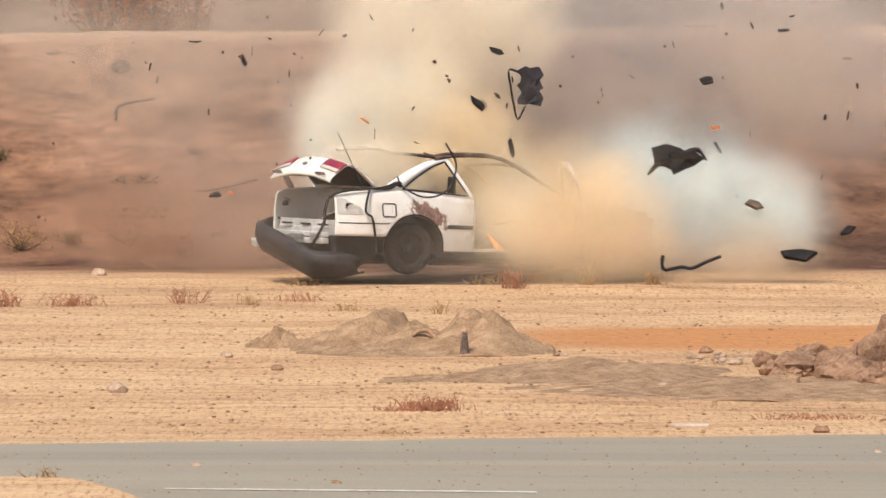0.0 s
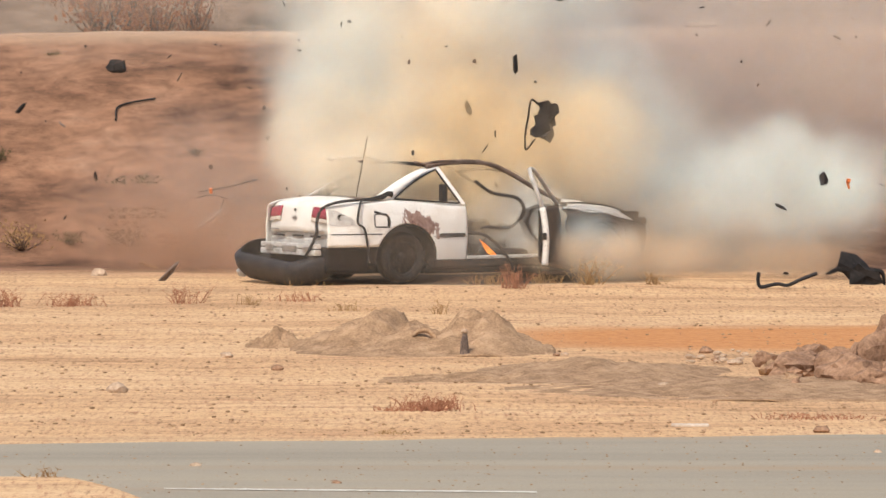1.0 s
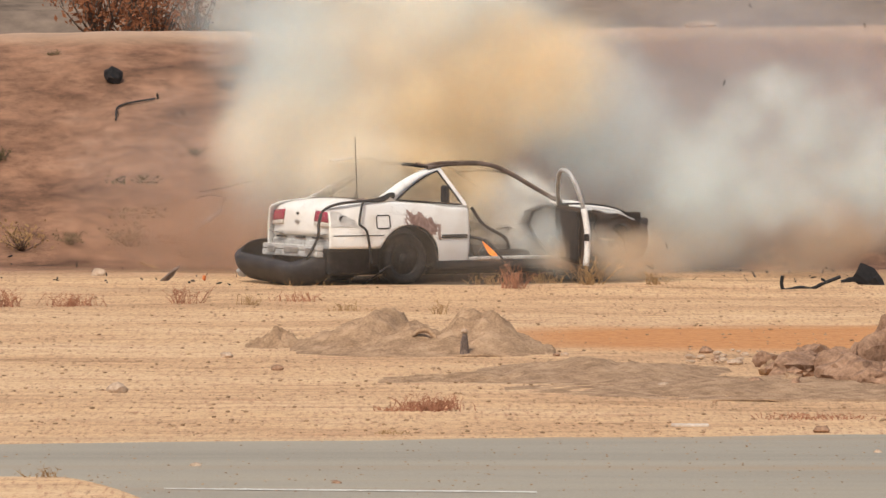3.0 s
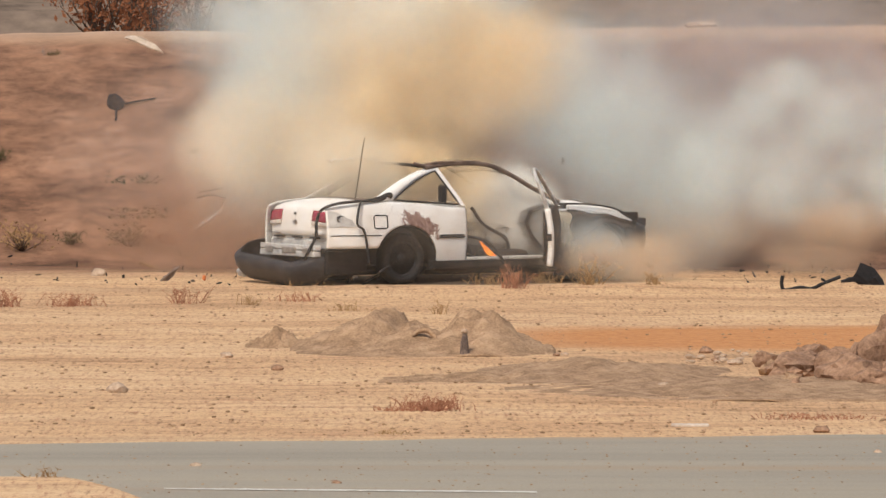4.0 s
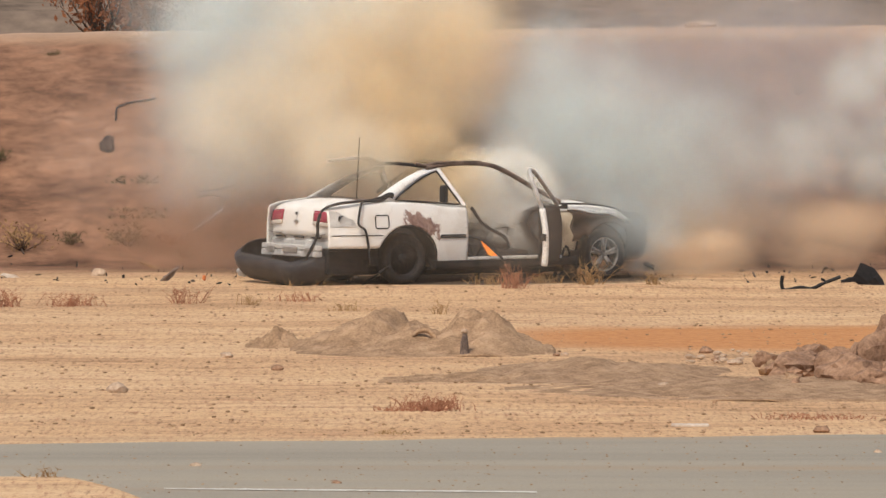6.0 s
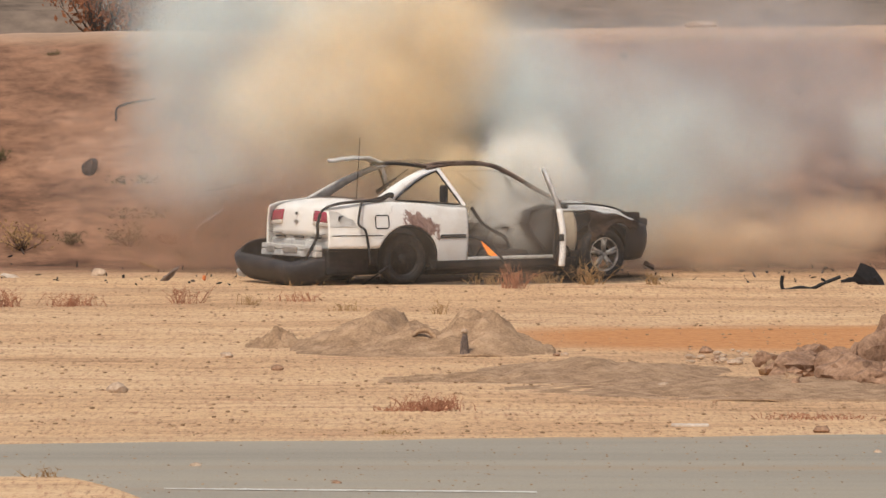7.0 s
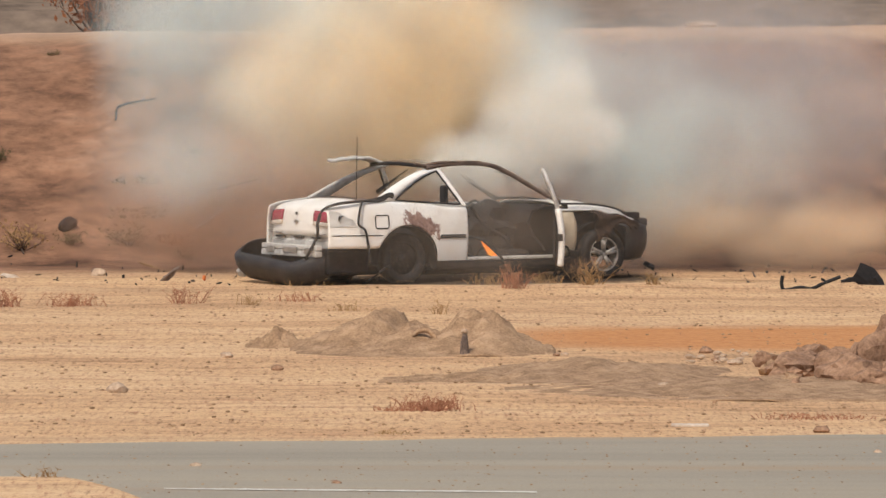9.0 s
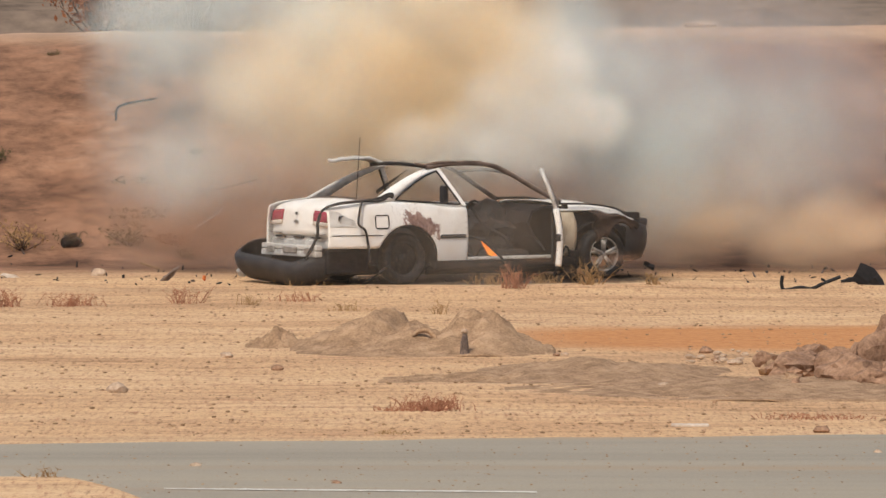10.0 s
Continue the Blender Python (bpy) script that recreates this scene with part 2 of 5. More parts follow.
HAZE = smoke_mat("thin_haze", (0.60, 0.57, 0.56), (0.53, 0.50, 0.49), 0.25, 1.8)
# very thin dust, added before the car to lift its black tones
VEIL = smoke_mat("dust_veil", (0.70, 0.58, 0.47), (0.64, 0.52, 0.42), 0.025, 1.8)
TAN = smoke_mat("tan_dust", (0.84, 0.63, 0.43), (0.77, 0.57, 0.39), 0.30, 0.9)
REDDUST = smoke_mat("red_dust", (0.52, 0.30, 0.19), (0.45, 0.25, 0.15), 0.26, 0.8)
GREY = smoke_mat("grey_smoke", (0.56, 0.61, 0.60), (0.48, 0.53, 0.53), 0.34, 0.5)
BLAST = smoke_mat("blast_dust", (0.68, 0.55, 0.44), (0.60, 0.48, 0.39), 0.20, 1.6)


# ---- building helpers ----
def obj(name, bm, mat, smooth=False):
    me = bpy.data.meshes.new(name)
    bmesh.ops.recalc_face_normals(bm, faces=bm.faces)
    bm.to_mesh(me)
    bm.free()
    if smooth:
        for p in me.polygons:
            p.use_smooth = True
    me.materials.append(mat)
    return new(name, me)


def part(name, bm, mat, parent, label="", smooth=False):
    ob = obj(name, bm, mat, smooth)
    ob.parent = parent
    if label:
        ob["label"] = label
    return ob


def thing(name, m, label, category, group=""):
    ob = new(name)
    ob.matrix_world = m
    return tagged(ob, label, category, group)


def box(bm, lo, hi, bevel=0.0):
    lo, hi = Vector(lo), Vector(hi)
    made = bmesh.ops.create_cube(bm, size=1)["verts"]
    for v in made:
        v.co = Vector([lo[i] + (v.co[i] + 0.5) * (hi[i] - lo[i]) for i in range(3)])
    if bevel:
        es = {e for v in made for e in v.link_edges}
        bmesh.ops.bevel(bm, geom=list(es), offset=bevel, segments=2, affect="EDGES", profile=0.5)
    return bm


def tube(bm, pts, r, sides=6, close=False):
    """A tube of radius r (or radii) along points."""
    pts = [Vector(p) for p in pts]
    n = len(pts)
    rings = []
    for i, p in enumerate(pts):
        a = pts[(i - 1) % n] if (close or i) else pts[0]
        b = pts[(i + 1) % n] if (close or i < n - 1) else pts[-1]
        d = (b - a).normalized()
        up = Vector((0, 0, 1)) if abs(d.z) < 0.9 else Vector((1, 0, 0))
        s = d.cross(up).normalized()
        q = s.cross(d)
        rr = r[i] if isinstance(r, (list, tuple)) else r
        rings.append([bm.verts.new(p + rr * (s * math.cos(k * math.tau / sides) + q * math.sin(k * math.tau / sides))) for k in range(sides)])
    for i in range(n if close else n - 1):
        a, b = rings[i], rings[(i + 1) % n]
        for k in range(sides):
            bm.faces.new((a[k], a[(k + 1) % sides], b[(k + 1) % sides], b[k]))
    if not close:
        bm.faces.new(rings[0][::-1])
        bm.faces.new(rings[-1])
    return bm


def curve_pts(pts, n=8):
    """Points on a smooth curve through pts."""
    pts = [Vector(p) for p in pts]
    ext = [2 * pts[0] - pts[1], *pts, 2 * pts[-1] - pts[-2]]
    res = []
    for i in range(1, len(ext) - 2):
        p0, p1, p2, p3 = ext[i - 1:i + 3]
        for k in range(n):
            t = k / n
            res.append(0.5 * (2 * p1 + (p2 - p0) * t + (2 * p0 - 5 * p1 + 4 * p2 - p3) * t * t + (3 * p1 - p0 - 3 * p2 + p3) * t ** 3))
    return res + [pts[-1]]


def sheet(bm, rows, thick=0.012):
    """A sheet of metal through rows of points, given a thickness."""
    grid = [[bm.verts.new(p) for p in row] for row in rows]
    fs = []
    for a, b in zip(grid, grid[1:]):
        for k in range(len(a) - 1):
            fs.append(bm.faces.new((a[k], a[k + 1], b[k + 1], b[k])))
    bmesh.ops.recalc_face_normals(bm, faces=fs)
    bmesh.ops.solidify(bm, geom=fs, thickness=thick)
    return bm


def lerp_table(table, x):
    for (x0, v0), (x1, v1) in zip(table, table[1:]):
        if x <= x1:
            return v0 + (v1 - v0) * max(0.0, (x - x0)) / (x1 - x0)
    return table[-1][1]


def lump(bm, radius, squash=(1, 1, 1), rough=0.3, level=2, seed=0, freq=1.2):
    made = bmesh.ops.create_icosphere(bm, subdivisions=level, radius=1)["verts"]
    off = Vector((seed * 7.31, seed * 3.17, seed * 1.71))
    for v in made:
        k = 1 + rough * noise.noise(v.co * freq + off) + 0.4 * rough * noise.noise(v.co * freq * 2.7 + off)
        v.co = Vector([v.co[i] * k * radius * squash[i] for i in range(3)])
    return bm


# ---- ground, embankment, road ----
def berm_height(x):
    return 2.80 + 0.011 * x + 0.03 * noise.noise(Vector((x * 0.35, 3.0, 0))) + 0.012 * noise.noise(Vector((x * 1.7, 5.0, 0)))


def ground_z(x, y):
    z = 0.030 * noise.noise(Vector((x * 0.25, y * 0.35, 0))) + 0.012 * noise.noise(Vector((x * 1.3, y * 1.8, 2)))
    z += 0.035 * math.exp(-((y - 69.0 - 0.25 * noise.noise(Vector((x * 0.4, 0, 9)))) / 0.45) ** 2)
    z *= min(1.0, max(0.0, (y - 44.0) / 2.0))
    f = min(1.0, max(0.0, (y - 75.2 + 0.5 * noise.noise(Vector((x * 0.2, 1, 4)))) / 6.3))
    s = f * f * (3 - 2 * f) * 0.55 + f * 0.45
    z += berm_height(x) * s if y < 84.5 else berm_height(x) * max(0.0, 1 - (y - 84.5) / 6.0)
    if 0 < f < 1:
        w = math.sin(f * math.pi)
        z += w * (0.10 * noise.noise(Vector((x * 0.6, y * 0.8, 7))) + 0.05 * noise.noise(Vector((x * 2.1, y * 2.3, 8))) + 0.02 * noise.noise(Vector((x * 5.0, y * 5.0, 9))))
    return z


def ground():
    xs = [-1500, -500, -150, -60, -30, -16] + list(np.arange(-9.5, 9.51, 0.11)) + [16, 30, 60, 150, 500, 1500]
    ys = [-600, -150, -40, 0, 20, 32] + list(np.arange(36, 68, 0.25)) + list(np.arange(68, 84, 0.10)) + list(np.arange(84, 92, 0.4)) + [100, 130, 200, 400, 900, 2500]
    verts = [(x, y, ground_z(x, y)) for y in ys for x in xs]
    w = len(xs)
    faces = [(j * w + i, j * w + i + 1, (j + 1) * w + i + 1, (j + 1) * w + i) for j in range(len(ys) - 1) for i in range(w - 1)]
    me = bpy.data.meshes.new("ground")
    me.from_pydata([tuple(map(float, v)) for v in verts], [], faces)
    for p in me.polygons:
        p.use_smooth = True
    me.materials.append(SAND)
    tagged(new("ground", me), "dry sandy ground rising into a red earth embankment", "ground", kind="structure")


def road():
    bm = bmesh.new()
    xs = list(np.arange(-12, 12.01, 0.12))
    top = []
    for x in xs:
        edge = 45.0 + 0.16 * x + 0.10 * noise.noise(Vector((x * 0.8, 0, 0))) + 0.06 * noise.noise(Vector((x * 3, 1, 0)))
        top.append([(x, 30.0, 0.012), (x, 38.0, 0.012), (x, edge, 0.012), (x, edge + 0.03, -0.05)])
    sheet(bm, top, 0.01)
    tagged(obj("road", bm, ASPHALT), "dusty grey asphalt road beside the sand", "road", kind="structure")
    bm = bmesh.new()
    a, b = on_ground(290, 871), on_ground(950, 877)
    xs = np.linspace(a.x, b.x, 30)
    rows = []
    for i, x in enumerate(xs):
        f = i / 29
        y = a.y + (b.y - a.y) * f
        w = 0.045 * min(1, f * 4 + 0.25) * (0.8 + 0.4 * noise.noise(Vector((x * 5, 0, 0))))
        rows.append([(x, y - w, 0.020), (x, y + w, 0.020)])
    sheet(bm, rows, 0.004)
    tagged(obj("road_line", bm, WHITELINE), "worn white painted line on the asphalt", "road marking", kind="structure")
    # dirt shoulder with a low dark edge
    bm = bmesh.new()
    rows = []
    for x in np.arange(-9, -1.69, 0.1):
        u = 784 + x * RANGE / 40.5
        v = 856 + max(0, (u - 90)) ** 1.5 * 0.0165
        y = EYE_Z * RANGE / (v - RISE)
        y += 0.02 * noise.noise(Vector((x * 4, 0, 0)))
        rows.append([(x, y, 0.014), (x, y - 0.05, 0.045), (x, y - 0.35, 0.06), (x, min(y - 0.5, 38.0), 0.05), (x, 30.0, 0.03)])
    sheet(bm, rows, 0.02)
    tagged(obj("verge", bm, SAND), "sandy verge with a low edge at the road", "verge", kind="structure")


ground()
road()


# ---- the wrecked car ----
def half_width(x, z):
    w = 0.83 - 0.07 * ((z - 0.55) / 0.4) ** 2 if z < 0.9 else 0.776 - (z - 0.9) * 0.42
    if x < -1.6:
        w -= 0.16 * ((-1.6 - x) / 0.7) ** 2
    if x > 1.5:
        w -= 0.26 * ((x - 1.5) / 0.75) ** 2
    return w


BELT = [(-2.30, 0.875), (-2.15, 0.915), (-1.66, 0.955), (-1.2, 0.935), (-0.55, 0.885), (0.7, 0.86), (1.3, 0.83), (1.9, 0.74), (2.2, 0.66)]


def body_side(bm, side, x0, x1, low, n=60, m=14, thick=0.012, inset=0.0):
    """A stretch of the car's flank from x0 to x1, from low(x) up to the belt line."""
    rows = []
    for i in range(n + 1):
        x = x0 + (x1 - x0) * i / n
        lo, hi = low(x), lerp_table(BELT, x)
        row = []
        for k in range(m + 1):
            z = lo + (hi - lo) * k / m
            y = half_width(x, z) - inset
            if k == m:
                y -= 0.035
            row.append((x, side * y, z))
        rows.append(row)
    return sheet(bm, rows, thick)


def rear_low(x):
    d = 0.405 ** 2 - (x + 1.32) ** 2
    base = 0.42 if x < -1.6 else 0.21
    return max(base, 0.27 + math.sqrt(d)) if d > 0 else base


def front_low(x):
    d = 0.37 ** 2 - (x - 1.32) ** 2
    base = 0.22 if x < 1.3 else 0.36
    return max(base, 0.28 + math.sqrt(d)) if d > 0 else base


def wheel(parent, x, y, rim_mat, spokes, name="wheel"):
    hub = new(name)
    hub.parent = parent
    hub.location = (x, y, 0.29)
    s = -1 if y < 0 else 1
    bm = bmesh.new()
    prof = [(0.19, -0.085), (0.255, -0.095), (0.283, -0.075), (0.292, -0.03), (0.292, 0.03), (0.283, 0.075), (0.255, 0.095), (0.19, 0.085)]
    rings = []
    for k in range(40):
        a = k * math.tau / 40
        rings.append([bm.verts.new((r * math.cos(a), w, r * math.sin(a))) for r, w in prof])
    for k in range(40):
        p, q = rings[k], rings[(k + 1) % 40]
        for j in range(len(prof)):
            bm.faces.new((p[j], p[(j + 1) % len(prof)], q[(j + 1) % len(prof)], q[j]))
    part("tyre", bm, RUBBER, hub, smooth=True)
    bm = bmesh.new()
    rings = []
    prof = [(0.195, 0.085), (0.185, 0.09), (0.175, 0.07), (0.17, -0.07), (0.185, -0.085), (0.195, -0.085)]
    for k in range(36):
        a = k * math.tau / 36
        rings.append([bm.verts.new((r * math.cos(a), s * w, r * math.sin(a))) for r, w in prof])
    for k in range(36):
        p, q = rings[k], rings[(k + 1) % 36]
        for j in range(len(prof)):
            bm.faces.new((p[j], p[(j + 1) % len(prof)], q[(j + 1) % len(prof)], q[j]))
    if spokes:
        for k in range(5):
            a = k * math.tau / 5 + 0.3
            for da in (-0.13, 0.13):
                tube(bm, [(0.03 * math.cos(a), s * 0.06, 0.03 * math.sin(a)), (0.18 * math.cos(a + da), s * 0.072, 0.18 * math.sin(a + da))], [0.026, 0.016], 6)
        tube(bm, [(0, s * 0.03, 0), (0, s * 0.075, 0)], 0.05, 12)
    else:
        tube(bm, [(0, s * 0.02, 0), (0, s * 0.035, 0)], 0.178, 24)
        tube(bm, [(0, s * 0.02, 0), (0, s * 0.065, 0)], 0.06, 16)
    part("rim", bm, rim_mat, hub, "five-spoke alloy rim" if spokes else "dark steel rim, coloured blacker for the arch's shade", True)
    return hub


HEAD = 32.0
CAR_AT = (0.297, 71.33, 0.0)
car = thing("car", pose(*CAR_AT, 0, 0, HEAD), "wrecked white two-door car, burnt out and blown open", "car")
PARTS = {}


def build_car():
    for side in (-1, 1):
        bm = body_side(bmesh.new(), side, -2.28, -0.53, rear_low, 70)
        q = part("quarter_panel", bm, PAINT, car, "dusty white panel with rust over the wheel" if side < 0 else "", True)
        # rear pillar and the post behind the door
        outer = curve_pts([(-1.74, 0, 0.945), (-1.35, 0, 1.15), (-1.0, 0, 1.285), (-0.74, 0, 1.325)], 7)
        inner = curve_pts([(-1.46, 0, 0.95), (-1.24, 0, 1.09), (-1.02, 0, 1.205), (-0.80, 0, 1.275)], 7)
        bm = bmesh.new()
        sheet(bm, [[(a.x, side * (half_width(a.x, a.z) - 0.03), a.z), ((a.x + b.x) / 2, side * half_width(-1, (a.z + b.z) / 2), (a.z + b.z) / 2), (b.x, side * (half_width(-1, b.z) - 0.01), b.z)] for a, b in zip(outer, inner)], 0.03)
        part("rear_pillar", bm, PAINT if side < 0 else STEEL, car, smooth=True)
        bm = bmesh.new()
        sheet(bm, [[(-0.83 + 0.25 * f, side * (half_width(-1, 1.29 - 0.41 * f)), 1.29 - 0.41 * f), (-0.775 + 0.245 * f, side * (half_width(-1, 1.29 - 0.41 * f) + 0.005), 1.29 - 0.41 * f)] for f in [k / 8 for k in range(9)]], 0.03)
        part("door_post", bm, PAINT, car)
        # window gasket
        bm = bmesh.new()
        loop = curve_pts([(-1.45, side * half_width(-1, 0.96), 0.955), (-1.24, side * half_width(-1, 1.09), 1.085), (-1.02, side * half_width(-1, 1.2), 1.20), (-0.83, side * half_width(-1, 1.27), 1.27)], 5)
        loop += curve_pts([(-0.82, side * half_width(-1, 1.26), 1.255), (-0.70, side * half_width(-1, 1.06), 1.06), (-0.60, side * half_width(-1, 0.9), 0.895)], 4)
        loop += curve_pts([(-0.65, side * half_width(-1, 0.9), 0.893), (-1.05, side * half_width(-1, 0.93), 0.925), (-1.40, side * half_width(-1, 0.95), 0.95)], 5)
        tube(bm, loop, 0.011, 5, True)
        part("window_gasket", bm, RUBBER, car)
        bm = bmesh.new()
        tube(bm, curve_pts([(-0.95, side * 0.60, 1.31), (-0.58, side * 0.575, 1.345), (-0.12, side * 0.565, 1.33), (0.18, side * 0.57, 1.225), (0.48, side * 0.61, 1.06), (0.80, side * 0.68, 0.89)], 8), 0.028, 6)
        part("roof_rail", bm, SCORCH, car, "scorched roof rail and windscreen pillar", True)
        bm = bmesh.new()
        box(bm, (-0.95, min(side * 0.66, side * 0.80), 0.17), (0.95, max(side * 0.66, side * 0.80), 0.27), 0.02)
        sill = part("sill", bm, CHAR, car, "blackened door sill")
        bm = bmesh.new()
        box(bm, (-0.52, min(side * 0.70, side * 0.812), 0.262), (0.74, max(side * 0.70, side * 0.812), 0.298), 0.008)
        part("sill_lip", bm, STEEL, sill, "bare pale edge of the sill")
        # rear rims get the tyre's black: the arch's shade is in their colour
        wheel(car, -1.32, side * 0.66, RUBBER, False)
        wheel(car, 1.32, side * 0.72, ALLOY, True)
    # far flank
    bm = body_side(bmesh.new(), 1, -0.52, 0.72, lambda x: 0.24, 24)
    d = part("far_door", bm, PAINT, car, smooth=True)
    bm = bmesh.new()
    box(bm, (-0.48, 0.70, 0.30), (0.66, 0.745, 0.85), 0.02)
    part("inner_panel", bm, CHAR, d)
    bm = body_side(bmesh.new(), 1, 0.74, 2.12, front_low, 40)
    part("far_fender", bm, PAINT, car, smooth=True)

    # floor, bulkheads, cabin
    bm = bmesh.new()
    box(bm, (-1.0, -0.70, 0.16), (1.05, 0.72, 0.20), 0.01)
    part("floor_pan", bm, CHAR, car)
    bm = bmesh.new()
    box(bm, (-2.2, -0.62, 0.30), (-0.95, 0.62, 0.36), 0.02)
    box(bm, (-1.95, -0.45, 0.18), (-1.62, 0.45, 0.30), 0.03)
    part("boot_floor", bm, CHAR, car)
    bm = bmesh.new()
    box(bm, (0.86, -0.66, 0.20), (0.92, 0.70, 0.86), 0.01)
    part("firewall", bm, CHAR, car)
    bm = bmesh.new()
    rows = []
    for k in range(15):
        y = -0.66 + k * 0.095
        j = 0.03 * noise.noise(Vector((y * 6, 0, 0)))
        rows.append([(0.86, y, 0.84 + j), (0.60, y, 0.86 + j), (0.42, y, 0.80 + 1.5 * j), (0.36, y, 0.66 + j), (0.44, y, 0.50), (0.60, y, 0.34 + j)])
    sheet(bm, rows, 0.03)
    part("dashboard", bm, CHAR, car, "burnt, sagging dashboard")
    bm = bmesh.new()
    box(bm, (-0.02, -0.66, 0.22), (0.42, -0.14, 0.36), 0.06)
    part("front_seat", bm, CHAR, car, "burnt seat base")
    bm = bmesh.new()
    box(bm, (-0.75, -0.58, 0.22), (-0.40, 0.58, 0.40), 0.07)
    box(bm, (-0.98, -0.58, 0.34), (-0.80, 0.58, 0.80), 0.06)
    part("rear_seat", bm, PLASTIC, car, "sooty rear bench")
    bm = bmesh.new()
    box(bm, (-0.62, -0.46, 0.80), (-0.56, -0.34, 1.10), 0.025)
    part("seat_back", bm, PLASTIC, car, "dark headrest behind the post")
    bm = bmesh.new()
    ring = [(0.24 + 0.06 * math.sin(a), 0.34 + 0.18 * math.cos(a), 0.72 + 0.17 * math.sin(a)) for a in np.linspace(0, math.tau, 20, endpoint=False)]
    tube(bm, ring, 0.016, 6, True)
    tube(bm, [(0.24, 0.17, 0.72), (0.24, 0.51, 0.72)], 0.014, 6)
    part("steering_wheel", bm, CHAR, car)
    bm = bmesh.new()
    box(bm, (-1.0, -0.66, 0.10), (1.0, 0.66, 0.165), 0.02)
    box(bm, (-2.1, -0.30, 0.10), (-0.9, 0.60, 0.20), 0.05)
    part("underbody", bm, CHAR, car)
    bm = bmesh.new()
    lump(bm, 0.36, (1.1, 1.3, 0.9), 0.55, 3, 12, 2.0)
    bmesh.ops.translate(bm, verts=bm.verts, vec=(0.30, 0.10, 0.50))
    part("burnt_lining", bm, CHAR, car, "charred heap of seat and lining")
    # engine bay
    bm = bmesh.new()
    box(bm, (0.95, -0.52, 0.28), (1.85, 0.55, 0.70), 0.06)
    box(bm, (1.05, -0.40, 0.68), (1.60, 0.30, 0.76), 0.04)
    part("engine", bm, CHAR, car, "blackened engine block")
    bm = bmesh.new()
    box(bm, (0.93, -0.60, 0.30), (1.95, -0.54, 0.76), 0.02)
    part("inner_wing", bm, CHAR, car)
    bm = bmesh.new()
    rows = [[(0.78 + 0.22 * f + 0.05 * g, -0.66 - 0.05 * math.sin(g * 3), 0.80 - 0.52 * g) for f in np.linspace(0, 1.0 - 0.35 * abs(g - 0.3), 6)] for g in np.linspace(0, 1, 9)]
    sheet(bm, rows, 0.012)
    part("cowl_side", bm, CREAM, car, "scorched cream-coloured bulkhead side", True)
    # bonnet
    bm = bmesh.new()
    rows = []
    for i in range(19):
        x = 0.80 + 1.24 * i / 18
        w = 0.68 - 0.16 * max(0, (x - 1.4) / 0.65) ** 2
        zc = lerp_table([(0.8, 0.905), (1.2, 0.90), (1.6, 0.845), (1.9, 0.745), (2.05, 0.63)], x)
        row = []
        for k in range(15):
            f = -1 + 2 * k / 14
            dip = 0.055 * abs(f) ** 3 + (0.05 if abs(f) == 1 else 0)
            row.append((x, f * w, zc - dip + 0.014 * noise.noise(Vector((x * 2.5, f * 2, 1)))))
        rows.append(row)
    sheet(bm, rows, 0.014)
    part("bonnet", bm, PAINT, car, "white bonnet with a soot-black hinge edge", True)
    bm = bmesh.new()
    tube(bm, curve_pts([(0.80, -0.66, 0.872), (1.2, -0.66, 0.862), (1.6, -0.63, 0.80), (2.0, -0.5, 0.64)], 6), 0.012, 5)
    tube(bm, curve_pts([(0.78, 0.66, 0.905), (1.2, 0.66, 0.90), (1.6, 0.62, 0.84)], 6), 0.014, 5)
    part("bonnet_seal", bm, CHAR, car)
    # nose
    bm = bmesh.new()
    rows = []
    for k in range(25):
        a = -1 + 2 * k / 24
        y = 0.78 * math.sin(a * math.pi / 2) if abs(a) < 1 else 0.78 * a
        x = 2.13 - 0.48 * abs(a) ** 3.0
        rows.append([(x - 0.10, y * 0.94, 0.64), (x - 0.02, y, 0.60), (x, y, 0.50), (x - 0.01, y, 0.38), (x - 0.06, y * 0.97, 0.24), (x - 0.14, y * 0.93, 0.21)])
    sheet(bm, rows, 0.02)
    part("front_bumper", bm, PLASTIC, car, "soot-dark front bumper", True)
    for s in (-1, 1):
        bm = bmesh.new()
        box(bm, (1.90, min(s * 0.38, s * 0.60), 0.585), (2.06, max(s * 0.38, s * 0.60), 0.69), 0.03)
        part("headlight", bm, PLASTIC, car)
    # tail
    bm = bmesh.new()
    rows = [[(-2.27 + 0.05 * (y / 0.66) ** 2 + 0.02 * (f > 0.5), y, 0.42 + 0.17 * f) for f in (0, 0.3, 0.45, 0.55, 0.8, 1)] for y in np.linspace(-0.66, 0.66, 16)]
    sheet(bm, rows, 0.02)
    t = part("tail_panel", bm, STEEL, car, "bare dented tail panel", False)
    for y0 in (-0.5, -0.12, 0.28):
        bm = bmesh.new()
        box(bm, (-2.285, y0, 0.525), (-2.26, y0 + 0.20, 0.545), 0.004)
        part("slot", bm, CHAR, t)
    bm = bmesh.new()
    box(bm, (-2.40, -0.60, 0.325), (-2.31, 0.60, 0.39), 0.01)
    box(bm, (-2.395, -0.60, 0.40), (-2.31, 0.60, 0.455), 0.01)
    bar = part("crash_bar", bm, STEEL, car, "dirty white bumper beam")
    for y0, w in ((-0.5, 0.14), (-0.2, 0.3), (0.30, 0.16)):
        bm = bmesh.new()
        box(bm, (-2.415, y0, 0.36), (-2.39, y0 + w, 0.43), 0.008)
        part("bracket", bm, ALLOY, bar)
    bm = bmesh.new()
    box(bm, (-2.27, -0.62, 0.12), (-1.70, 0.62, 0.42), 0.04)
